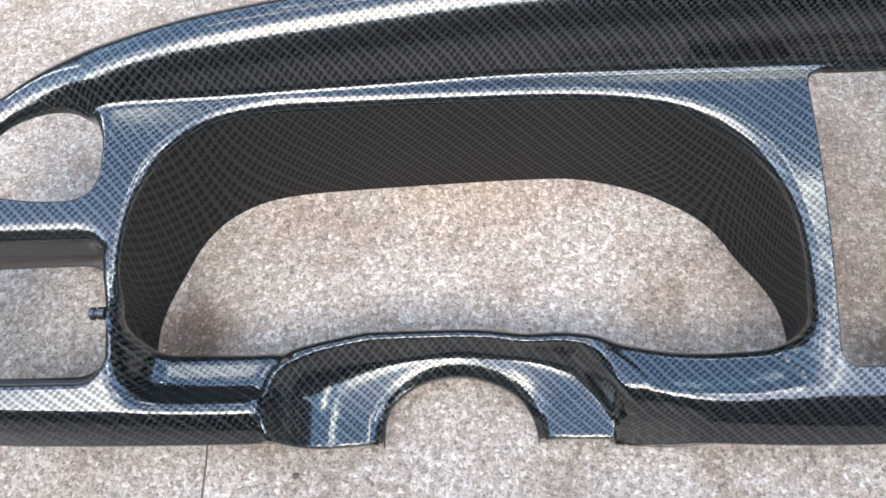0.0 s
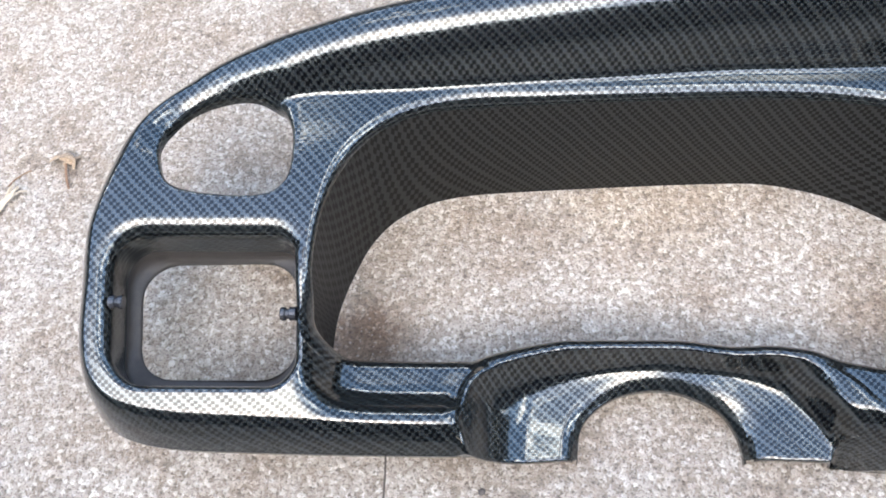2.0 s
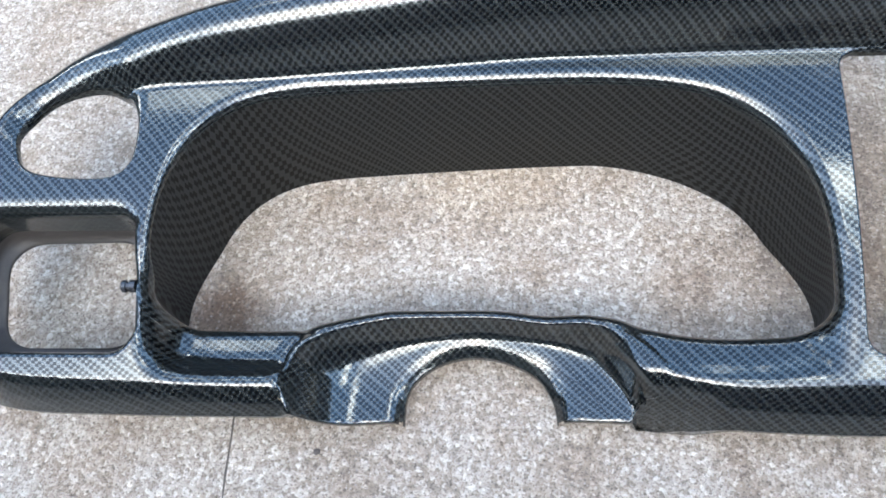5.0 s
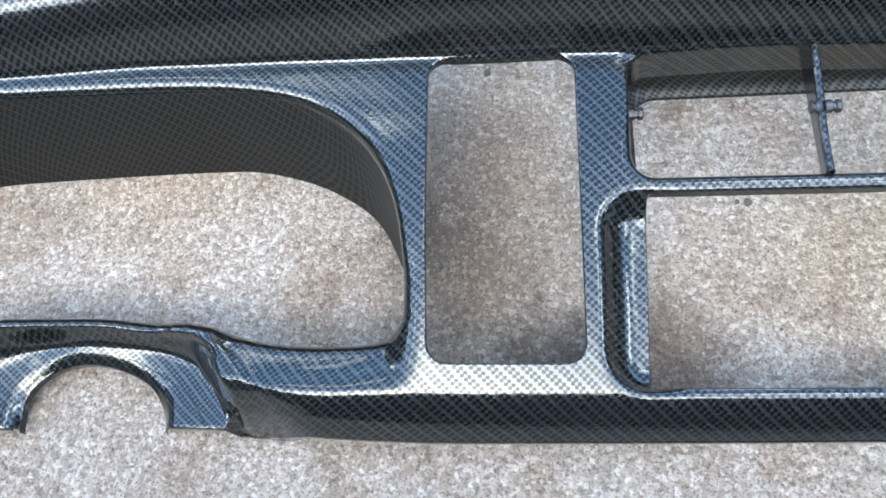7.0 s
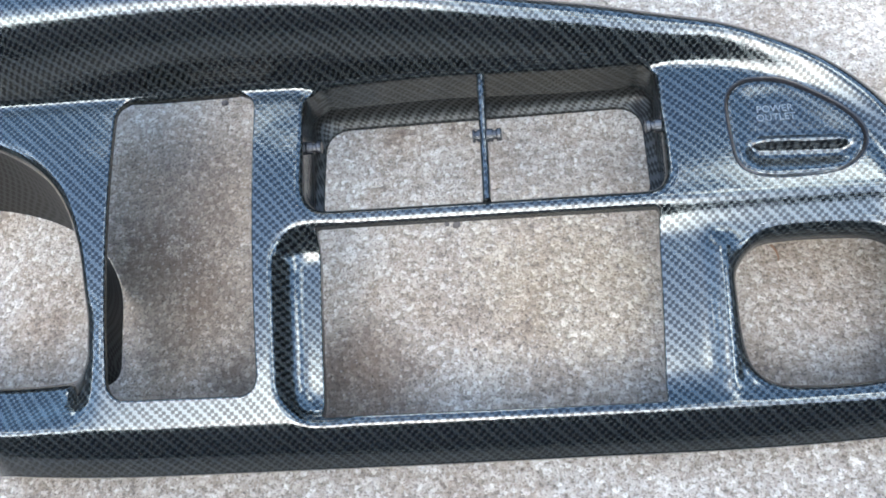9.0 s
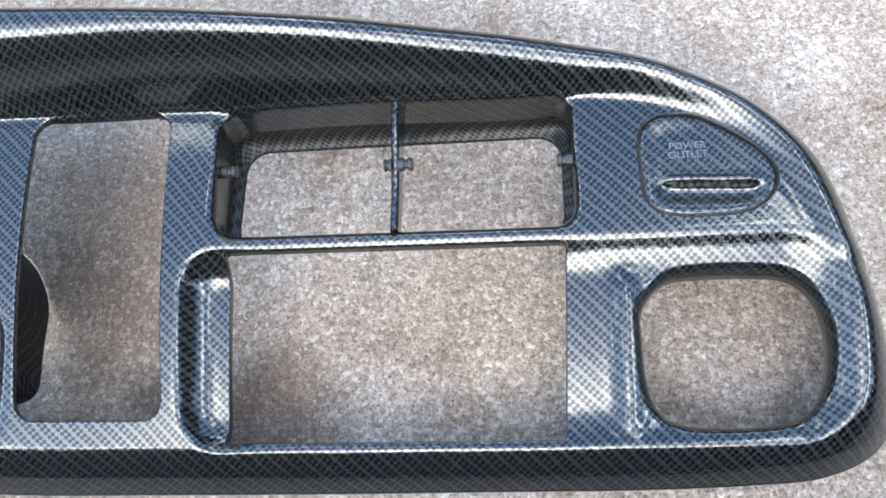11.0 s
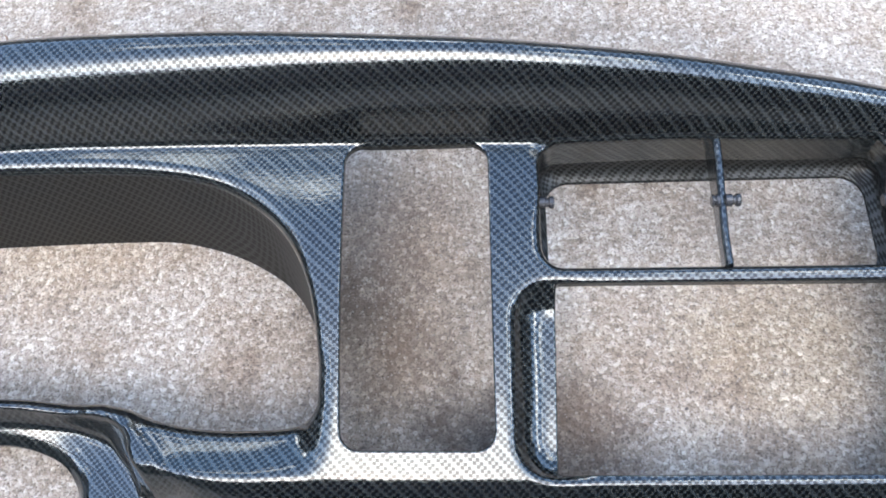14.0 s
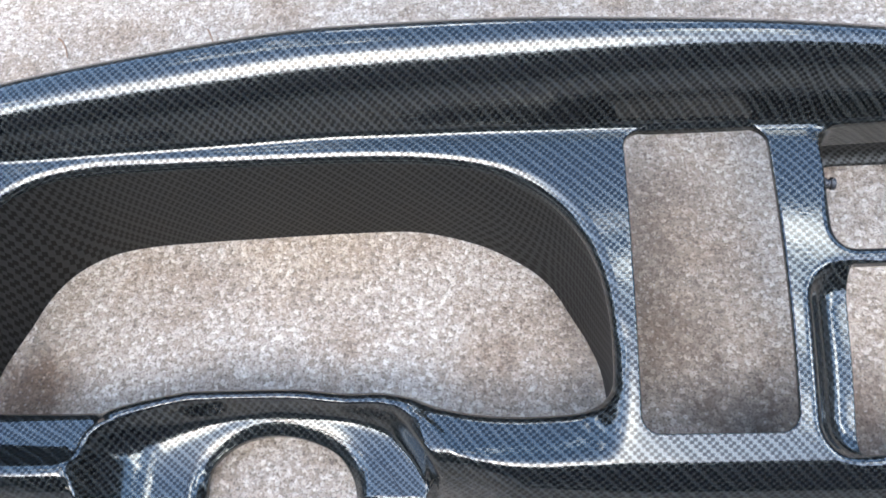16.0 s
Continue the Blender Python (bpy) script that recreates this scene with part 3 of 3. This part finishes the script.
OPENINGS = {  # curve, lip radius
    "well": (WELL, lambda x, y: 0.0042 + 0.0028 * smooth01((y - 0.23) / 0.04) + 0.0050 * smooth01((0.188 - y) / 0.024) + 0.0028 * smooth01((x - 0.14) / 0.04) * smooth01((y - 0.175) / 0.02)), "oval": (OVAL, lambda x, y: 0.0030 + 0 * x), "square": (SQUARE, lambda x, y: 0.0048 + 0.0056 * np.maximum(smooth01((-0.262 - x) / 0.015), smooth01((y - 0.210) / 0.010)) * smooth01((y - 0.145) / 0.03)), "tall": (TALL, lambda x, y: 0.0014 + 0 * x), "din": (DIN, lambda x, y: 0.0010 + 0 * x),
    "vent": (VENT, lambda x, y: 0.0022 + 0.0040 * smooth01((0.285 - y) / 0.03)), "rsquare": (RSQUARE, lambda x, y: 0.0065 + 0 * x), "cover": (COVER, lambda x, y: 0.0012 + 0 * x), "arch": (ARCH, lambda x, y: 0.0008 + 0 * x),
}
keep = EDGE_IN - WGRID * 0.45
for c, r in OPENINGS.values():
    keep = np.minimum(keep, sdf(c, X, Y) - r(X, Y))
plan, faces = clipped_sheet(keep)
pz = sample(H, plan)
link_mesh("face_shell", np.column_stack([plan, pz]), faces, CARBON, dash, "carbon-weave front face with raised hood", True,
          np.stack([sample(UARC, plan), sample(VARC, plan)], 1), surface_normals(plan))

# outer skirt: the edge rolled over, down to the ground
no = plan_normals(OUTLINE)
rings = []
wo = sample(WGRID, OUTLINE)
for _ in range(4):
    wo = sample(WGRID, OUTLINE - no * (wo * 0.45)[:, None])
vo, cut, topside = sample(VGRID, OUTLINE - no * (wo * 0.3)[:, None]), sample(CUT, OUTLINE), sample(TOPNESS, OUTLINE)
for a in np.linspace(1.0, 0.0, 14):
    d = wo * 0.45 * a * a
    body = sample(BODY, OUTLINE - no * np.maximum(d, 0.0005)[:, None])
    rings.append(np.column_stack([OUTLINE - no * d[:, None], np.maximum(body - drop(d, wo, vo, sample(ROLLED, OUTLINE)), 0.0)]))
rings[0][:, 2] = sample(H, rings[0][:, :2])
edge_z = rings[-1][:, 2]
foot = np.maximum((edge_z - 0.012) * smooth01((topside - 0.25) / 0.75), (edge_z - 0.003) * cut)
foot = np.maximum(foot, (edge_z - 0.003) * np.maximum(sample(LIFTED, OUTLINE), sample(CLEAR, OUTLINE)))
foot = np.minimum(foot, edge_z - 0.0005)
for f in (0.35, 0.7, 1.0):
    rings.append(np.column_stack([OUTLINE, edge_z + (foot - edge_z) * f]))
open_arch = sdf(ARCH, OUTLINE[:, 0], OUTLINE[:, 1]) > 0.0015
start = OUTLINE - no * (wo * 0.45)[:, None]
loft("skirt", rings, np.stack([sample(UARC, start), sample(VARC, start)], 1), no, CARBON, dash, "rolled lower edge of the panel", surface_normals(start), True, open_arch)


def opening(name, key, depth, material=CARBON, label="", inward=0.0, wall=6, back_z=None, keep=None, drape=1.0, lip_name=""):
    """The rounded lip of an opening and its wall, down by depth or to back_z. inward: how far the wall leans into the opening."""
    c, r = OPENINGS[key]
    c = resampled(c, 0.0018)
    n, radius = plan_normals(c), r
    r = radius(c[:, 0], c[:, 1])
    for _ in range(4):
        q = c + n * r[:, None]
        r = radius(q[:, 0], q[:, 1])
    rings = []
    rim = c + n * r[:, None]
    tilt = np.arctan(np.clip(sample(HX, rim) * n[:, 0] + sample(HY, rim) * n[:, 1], 0, 1.2))
    tilt = sum(np.roll(tilt, k) for k in range(-3, 4)) / 7
    tilt = tilt * np.minimum(1, 0.0060 / r)
    big = r / (1 - np.sin(tilt))
    for f in np.linspace(0, 1, 8):
        a = tilt + (math.pi / 2 - tilt) * f
        p = c + n * (big * (1 - np.sin(a)))[:, None]
        rings.append(np.column_stack([p, sample(H, rim) - big * (np.cos(tilt) - np.cos(a))]))
    zl = rings[-1][:, 2]
    zb = zl - depth if back_z is None else np.minimum(zl - 0.001, back_z)
    for w in range(1, wall + 1):
        f = w / wall
        rings.append(np.column_stack([c - n * inward * f, zl + (zb - zl) * f]))
    start = c + n * r[:, None]
    uv = np.stack([sample(UARC, start), sample(VARC, start)], 1)
    if lip_name:
        loft(lip_name, rings[:8], uv, -n, CARBON, dash, "", surface_normals(start), True, keep)
        long = sum(np.linalg.norm(q - p, axis=1) for p, q in zip(rings[:7], rings[1:8]))
        loft(name, rings[7:], uv - n * long[:, None], -n * drape, material, dash, label, np.column_stack([-n, 0 * n[:, 0]]), True, keep)
    else:
        loft(name, rings, uv, -n * drape, material, dash, label, surface_normals(start), True, keep)
    return rings[-1]


c_well = resampled(WELL, 0.0018)
lean = 0.010 * smooth01((c_well[:, 0] - 0.08) / 0.09) * smooth01((c_well[:, 1] - 0.165) / 0.08)
opening("instrument_surround", "well", 0.1, DULL_SHADED_WEAVE, "deep instrument opening wall, dull weave", lean[:, None], 14, 0.001 + 0.017 * smooth01((0.245 - c_well[:, 1]) / 0.06), drape=(0.30 + 0.40 * smooth01((c_well[:, 0] + 0.160) / 0.13))[:, None], lip_name="instrument_lip")
opening("gauge_hole_lip", "oval", 0.0022)
square_end = opening("side_vent_lip", "square", 0.016)
opening("switch_hole_lip", "tall", 0.0022)
opening("radio_hole_lip", "din", 0.004)
vent_end = opening("centre_vent_lip", "vent", 0.020)
opening("pocket_hole_lip", "rsquare", 0.004)
opening("cover_seat", "cover", 0.004, PIN, inward=0.0022)
arch_plan = resampled(ARCH, 0.0018)
opening("column_hole_lip", "arch", 0.003, keep=sdf(OUTLINE, arch_plan[:, 0], arch_plan[:, 1]) < 0.002)


def mould_seam(offset, lower, keep, label):
    """A fine dark parting line beside the column cut-out, lying on the surface; offset at its head, lower at its foot."""
    c = resampled(ARCH, 0.0015)
    n = plan_normals(c)
    part_way = smooth01((0.150 - c[:, 1]) / 0.035)
    p = c + n * (offset + (lower - offset) * part_way)[:, None]
    inside = sdf(OUTLINE, p[:, 0], p[:, 1]) < -0.0015
    ok = keep(p[:, 0], p[:, 1]) & inside
    first = next(i for i in range(len(p)) if ok[i] and not ok[i - 1])
    rows = [(first + i) % len(p) for i in range(int(ok.sum()))]
    verts, faces = [], []
    for i in rows:
        for side in (-0.00022, 0.00022):
            q = p[i] + n[i] * side
            verts.append((q[0], q[1], float(sample(H, q[None])[0]) + 0.00025))
    for i in range(len(rows) - 1):
        faces.append((2 * i, 2 * i + 1, 2 * i + 3, 2 * i + 2))
    link_mesh("mould_seam", verts, faces, PIN, dash, label, smooth=False)


mould_seam(0.0085, 0.0105, lambda x, y: (x < -0.01) & (y < 0.150), "fine dark parting line")
mould_seam(0.0075, 0.0290, lambda x, y: (x > 0.035) & (y < 0.168), "fine dark parting line")


def duct(name, top, back_z, flange, label, material=PLASTIC):
    """A moulded duct: straight wall below the ring top, then a hollow curve in to the curve flange at back_z."""
    n = len(top)
    mid = (flange.max(axis=0) + flange.min(axis=0)) / 2
    half_f, half_t = np.ptp(flange, axis=0) / 2, np.ptp(top[:, :2], axis=0) / 2
    mid_t = (top[:, :2].max(axis=0) + top[:, :2].min(axis=0)) / 2

    def bearing(p, m, h):
        return np.arctan2((p[:, 1] - m[1]) / h[1], (p[:, 0] - m[0]) / h[0])

    c = resampled(flange, 0.0008)
    order = np.argsort(bearing(c, mid, half_f))
    c, ang = c[order], bearing(c, mid, half_f)[order]
    want = bearing(top[:, :2], mid_t, half_t)
    foot = np.stack([np.interp(want, ang, c[:, k], period=2 * math.pi) for k in (0, 1)], 1)
    back_z = back_z + np.zeros(n)
    high = np.maximum(top[:, 2] - back_z, 0.001)
    rings, end = [top, np.column_stack([top[:, :2], top[:, 2] - 0.18 * high])], radians(58)
    for a in np.linspace(0, end, 10):
        f = (1 - math.cos(a)) / (1 - math.cos(end))
        rings.append(np.column_stack([top[:, :2] + (foot - top[:, :2]) * f, top[:, 2] - 0.36 * high - 0.64 * high * math.sin(a) / math.sin(end)]))
    rings.append(np.column_stack([foot, back_z - 0.002]))
    verts = np.concatenate(rings)
    faces = [(k * n + i, k * n + (i + 1) % n, (k + 1) * n + (i + 1) % n, (k + 1) * n + i) for k in range(len(rings) - 1) for i in range(n)]
    run, arc = np.zeros(n), []
    for q, w in zip(rings, rings[1:] + rings[-1:]):
        arc.append(run)
        run = run + np.linalg.norm(w - q, axis=1)
    return link_mesh(name, verts, faces, material, dash, label, True, np.stack([verts[:, 0] + 0.6 * verts[:, 1], np.concatenate(arc)], 1))


duct("side_vent_duct", square_end, 0.053 + 0.011 * smooth01((square_end[:, 1] - 0.16) / 0.05), ccw(resampled(rounded([(-0.2745, 0.155), (-0.186, 0.154), (-0.186, 0.2185), (-0.2745, 0.219)], 0.020))), "bare dark plastic duct wall")
duct("centre_vent_duct", vent_end, 0.055, ccw(resampled(rounded([(0.3375, 0.2400), (0.5245, 0.2390), (0.5245, 0.3035), (0.3375, 0.3045)], 0.014))), "dull weave-printed duct wall", DULL_SHADED_WEAVE)


def rod(bm, a, b, radius, n=14, bevel=0.0):
    """A round bar from a to b, its ends drawn in by bevel."""
    a, b = Vector(a), Vector(b)
    ax = (b - a).normalized()
    u = ax.orthogonal().normalized()
    w = ax.cross(u)
    rows = []
    for p, r in ((a, radius - bevel), (a + ax * bevel, radius), (b - ax * bevel, radius), (b, radius - bevel)):
        rows.append([bm.verts.new(p + (u * math.cos(t) + w * math.sin(t)) * r) for t in (2 * math.pi * i / n for i in range(n))])
    for p, q in zip(rows, rows[1:]):
        for i in range(n):
            bm.faces.new((p[i], p[(i + 1) % n], q[(i + 1) % n], q[i]))
    bm.faces.new(rows[0][::-1])
    bm.faces.new(rows[-1])


def pivot_pin(x, y, z, way, length=0.0085, r=0.0037):
    """A stub that carries a vent flap: collar, neck and head."""
    bm = bmesh.new()
    rod(bm, (x, y, z), (x + way * length * 0.45, y, z), r, bevel=0.0003)
    rod(bm, (x + way * length * 0.40, y, z), (x + way * length * 0.70, y, z), r * 0.72)
    rod(bm, (x + way * length * 0.66, y, z), (x + way * length, y, z), r * 1.0, bevel=0.0005)
    return part("pivot_pin", bm, STUD, dash, "dark grey plastic pivot pin", smooth=False)


pivot_pin(-0.2795, 0.186, 0.088, 1, 0.0075)
pivot_pin(-0.1815, 0.182, 0.078, -1)
pivot_pin(0.3325, 0.2795, 0.077, 1)
pivot_pin(0.4355, 0.2745, 0.083, 1)
pivot_pin(0.4325, 0.2745, 0.083, -1, 0.0045)
pivot_pin(0.5305, 0.2735, 0.080, -1)


def vent_divider(x=0.434, half=0.0023):
    """Upright plate across the centre vent, its front edge rounded."""
    ys = np.linspace(0.2365, 0.312, 24)
    top = 0.079 + 0.010 * smooth01((ys - 0.25) / 0.06)
    rings = []
    for y, zt in zip(ys, top):
        ring = [(x - half, y, 0.071)]
        for a in np.linspace(math.pi, 0, 7):
            ring.append((x + half * math.cos(a), y, zt + half * math.sin(a)))
        ring.append((x + half, y, 0.071))
        rings.append(np.array(ring))
    n = len(rings[0])
    verts = np.concatenate(rings)
    faces = [(r * n + i, r * n + i + 1, (r + 1) * n + i + 1, (r + 1) * n + i) for r in range(len(rings) - 1) for i in range(n - 1)]
    faces += [tuple(range(n)), tuple(range((len(rings) - 1) * n, len(rings) * n))[::-1]]
    link_mesh("vent_divider", verts, faces, CARBON, dash, "thin upright vent divider, carbon front edge", False, np.stack([verts[:, 0] + 0.0012, verts[:, 1]], 1))


vent_divider()


def socket_cover():
    """Flush cover with a finger bar over a scooped hollow, and moulded lettering."""
    s = sdf(COVER, X, Y)
    pts, fcs = clipped_sheet(-s - 0.0011)
    e = -sdf(COVER, pts[:, 0], pts[:, 1])
    x, y = pts[:, 0], pts[:, 1]
    mid = 0.2565 - 0.05 * (x - 0.600)
    along = smooth01((x - 0.5755) / 0.006) * smooth01((0.6265 - x) / 0.006)
    z = sample(H, pts) - 0.0004 - 0.0012 * (1 - smooth01(e / 0.002)) - 0.0012 * smooth01(e / 0.012)
    z = z + along * 0.0030 * np.exp(-((y - mid) / 0.0024) ** 2)
    hollow = smooth01((x - 0.570) / 0.010) * smooth01((0.631 - x) / 0.010)
    z = z - hollow * 0.0036 * smooth01((mid + 0.0005 - y) / 0.0035) * smooth01((y - mid + 0.0165) / 0.012)
    cover = link_mesh("socket_cover", np.column_stack([pts, z]), fcs, CARBON, dash, "flush power socket cover with finger bar", True, np.stack([x, sample(VARC, pts)], 1))
    for word, wy in (("POWER", 0.2745), ("OUTLET", 0.2695)):
        cu = bpy.data.curves.new("lettering", "FONT")
        cu.body, cu.size, cu.extrude, cu.align_x = word, 0.0055, 0.00025, "CENTER"
        tmp = bpy.data.objects.new("tmp_text", cu)
        me = bpy.data.meshes.new_from_object(tmp)
        bpy.data.objects.remove(tmp)
        me.name = "lettering"
        me.materials.clear()
        me.materials.append(LETTER)
        ob = new("lettering", me)
        ob.parent = cover
        q = np.array([(0.590, wy + 0.002)])
        slope = math.degrees(math.atan(float(sample(HY, q)[0])))
        ob.matrix_local = pose(0.590, wy, float(sample(H, np.array([(0.590, wy)]))[0]) - 0.0013, slope, 0, 0)
        tagged(ob, "raised lettering on the socket cover")


LETTER = plain_material("raised_lettering", (0.13, 0.14, 0.145), (0.18, 0.19, 0.195), 0.35, 300.0, 0.6)
socket_cover()


# ---- small things on the concrete, and unseen walls added to darken reflections ----
def unseen_wall(name, x, y, length, height, turn, label):
    """A plain wall out of view, added to block low sky and darken reflections, with a coping."""
    bm = bmesh.new()
    bmesh.ops.create_cube(bm, size=1.0, matrix=Matrix.LocRotScale((0, 0, height / 2), None, (length, 0.12, height)))
    bmesh.ops.create_cube(bm, size=1.0, matrix=Matrix.LocRotScale((0, 0, height + 0.028), None, (length + 0.04, 0.17, 0.05)))
    me = bpy.data.meshes.new(name)
    bm.to_mesh(me)
    bm.free()
    me.materials.append(WALLMAT)
    ob = new(name, me)
    ob.matrix_world = pose(x, y, 0, 0, 0, turn)
    tagged(ob, label, "wall", kind="structure")


# low one, added behind the camera to keep the hood dark
unseen_wall("unseen_wall_south", 0.2, -0.56, 6.4, 0.54, 0, "unseen dark wall added to darken the hood's reflections")
# three more out of view, added to keep the reflected horizon dark
unseen_wall("unseen_wall_north", 0.2, 3.4, 6.4, 1.6, 0, "unseen dark wall added to darken low reflections")
unseen_wall("unseen_wall_west", -2.9, 1.34, 4.0, 1.6, 90, "unseen dark wall added to darken low reflections")
unseen_wall("unseen_wall_east", 3.3, 1.34, 4.0, 1.6, 90, "unseen dark wall added to darken low reflections")


def ground_joint():
    """A hairline joint in the slab, filled with dirt."""
    pts, w = [], []
    for i in range(60):
        y = 0.150 - i * 0.012
        pts.append((-0.1425 - 0.004 * (0.15 - y) + 0.0012 * noise.noise((y * 30, 3.1, 0)), y))
        w.append(0.0006 + 0.0004 * noise.noise((y * 60, 9.0, 0)))
    verts, faces = [], []
    for (x, y), h in zip(pts, w):
        verts += [(x - h, y, 0.0004), (x + h, y, 0.0004)]
    for i in range(len(pts) - 1):
        faces.append((2 * i, 2 * i + 2, 2 * i + 3, 2 * i + 1))
    ob = link_mesh("joint", verts, faces, CRACKMAT, smooth=False)
    tagged(ob, "hairline dirt-filled joint in the concrete", "joint", kind="structure")


ground_joint()


def ribbon(bm, line, width, thick, seed):
    """A crumpled strip along a line of points, with thickness."""
    rnd = random.Random(seed)
    rows = []
    for i, p in enumerate(line):
        q, w = line[max(i - 1, 0)], line[min(i + 1, len(line) - 1)]
        d = Vector((w[0] - q[0], w[1] - q[1], 0)).normalized()
        side = Vector((-d.y, d.x, rnd.uniform(-0.6, 0.6))) * width * (0.35 + 0.65 * math.sin(math.pi * (i + 0.5) / len(line))) * rnd.uniform(0.7, 1.2) / 2
        c, up = Vector(p), Vector((0, 0, thick))
        rows.append([bm.verts.new(v) for v in (c - side, c + up * 1.5, c + side, c - up)])
    for p, q in zip(rows, rows[1:]):
        for i in range(4):
            bm.faces.new((p[i], p[(i + 1) % 4], q[(i + 1) % 4], q[i]))
    bm.faces.new(rows[0][::-1])
    bm.faces.new(rows[-1])


def crumpled_leaf(x, y):
    """A shrivelled leaf curled into a clump, on its stalk."""
    leaf = new("dry_leaf")
    leaf.location = (x, y, 0)
    tagged(leaf, "shrivelled brown dry leaf with its stalk on the concrete", "leaf")
    bm = bmesh.new()
    ribbon(bm, [(-0.0115, 0.002, 0.002), (-0.007, 0.004, 0.004), (-0.002, 0.004, 0.0055), (0.003, 0.0025, 0.005), (0.0055, -0.001, 0.0025)], 0.0060, 0.0005, 4)
    ribbon(bm, [(-0.004, 0.007, 0.002), (0.000, 0.006, 0.005), (0.0045, 0.004, 0.006), (0.0075, 0.0005, 0.004), (0.007, -0.0045, 0.0015)], 0.0045, 0.0005, 9)
    ribbon(bm, [(-0.001, -0.001, 0.002), (0.002, 0.001, 0.0042), (0.0065, 0.0035, 0.0035), (0.010, 0.006, 0.0012)], 0.0040, 0.0004, 12)
    part("blade", bm, LEAF, leaf, smooth=False)
    bm = bmesh.new()
    pts = [Vector(p) for p in ((0.0015, -0.001, 0.003), (0.0025, -0.007, 0.0022), (0.004, -0.013, 0.0016), (0.0065, -0.0195, 0.0010))]
    for a, b in zip(pts, pts[1:]):
        rod(bm, a, b, 0.0009, 8)
    part("stalk", bm, TWIG, leaf, "thin brown stalk")


def straw_husk(x, y, turn):
    """A pale dry husk, split at its head."""
    bm = bmesh.new()
    ribbon(bm, [(-0.028, 0.000, 0.0012), (-0.018, 0.0008, 0.0022), (-0.008, 0.000, 0.0028), (0.002, -0.0005, 0.0030), (0.012, 0.000, 0.0034), (0.020, 0.0008, 0.0030), (0.0255, 0.0018, 0.0020)], 0.0062, 0.0009, 21)
    ribbon(bm, [(0.012, -0.001, 0.003), (0.018, -0.0022, 0.0042), (0.0235, -0.0032, 0.0035), (0.027, -0.0055, 0.0014)], 0.0028, 0.0005, 22)
    ribbon(bm, [(0.014, 0.001, 0.003), (0.020, 0.003, 0.0045), (0.0245, 0.0048, 0.0030), (0.026, 0.008, 0.0012)], 0.0024, 0.0005, 23)
    me = bpy.data.meshes.new("dry_husk")
    bm.normal_update()
    bm.to_mesh(me)
    bm.free()
    me.materials.append(STRAW)
    ob = new("dry_husk", me)
    ob.matrix_world = pose(x, y, 0.0005, 0, 0, turn)
    tagged(ob, "pale split straw-coloured dry husk on the concrete", "husk")


def twig(x, y, length, turn, bend, radius, seed, label):
    rnd = random.Random(seed)
    bm = bmesh.new()
    pts = [Vector(((t - 0.5) * length, bend * math.sin(math.pi * t) + rnd.uniform(-1, 1) * 0.0004, radius * 1.1)) for t in np.linspace(0, 1, 7)]
    for i, (a, b) in enumerate(zip(pts, pts[1:])):
        rod(bm, a, b, radius * (1 - 0.08 * i), 8)
    me = bpy.data.meshes.new("twig")
    bm.to_mesh(me)
    bm.free()
    me.materials.append(TWIG)
    ob = new("twig", me)
    ob.matrix_world = pose(x, y, 0, 0, 0, turn)
    return tagged(ob, label, "twig")


crumpled_leaf(-0.377, 0.328)
straw_husk(-0.4195, 0.288, 55)
twig(-0.408, 0.318, 0.019, 42, 0.0015, 0.0006, 7, "thin dark dry twig beside the husk on the concrete")
twig(-0.190, 0.4735, 0.022, -62, 0.002, 0.0007, 1, "short dark dry twig on the concrete")
twig(-0.072, 0.476, 0.016, -70, 0.0015, 0.0006, 2, "thin bent dry twig on the concrete")
twig(0.5995, 0.2275, 0.011, -75, 0.001, 0.0008, 5, "reddish-brown stalk lying under the pocket opening")


def pebble(x, y, r, seed, material, label):
    rnd = random.Random(seed)
    bm = bmesh.new()
    bmesh.ops.create_icosphere(bm, subdivisions=2, radius=r)
    off = rnd.random() * 50
    for v in bm.verts:
        v.co *= 1 + 0.35 * noise.noise(v.co * (0.9 / r) + Vector((off, 0, 0)))
        v.co.z *= 0.5
    low = min(v.co.z for v in bm.verts)
    for v in bm.verts:
        v.co.z -= low
    me = bpy.data.meshes.new("pebble")
    bm.to_mesh(me)
    bm.free()
    me.polygons.foreach_set("use_smooth", [True] * len(me.polygons))
    me.materials.append(material)
    ob = new("pebble", me)
    ob.matrix_world = pose(x, y, 0, 0, 0, rnd.uniform(0, 360))
    return tagged(ob, label, "pebble", "loose bits on the concrete")


STONE_DARK = plain_material("dark_pebble", (0.05, 0.04, 0.035), (0.12, 0.10, 0.085), 0.85, 300.0)
STONE_PALE = plain_material("pale_chip", (0.45, 0.40, 0.34), (0.62, 0.57, 0.50), 0.85, 300.0)
pebble(0.4095, 0.2612, 0.0026, 1, STONE_DARK, "dark brown pebble on the concrete")
pebble(0.4035, 0.2622, 0.0016, 2, STONE_DARK, "dark brown pebble on the concrete")
pebble(0.248, 0.3700, 0.0024, 3, STONE_DARK, "dark brown pebble on the concrete")
pebble(0.4185, 0.1781, 0.0011, 4, STONE_DARK, "dark brown pebble on the concrete")
pebble(-0.0871, 0.1045, 0.0022, 5, STONE_DARK, "dark brown pebble on the concrete")
pebble(-0.2775, 0.1815, 0.0022, 6, STONE_PALE, "pale stone chip on the concrete")
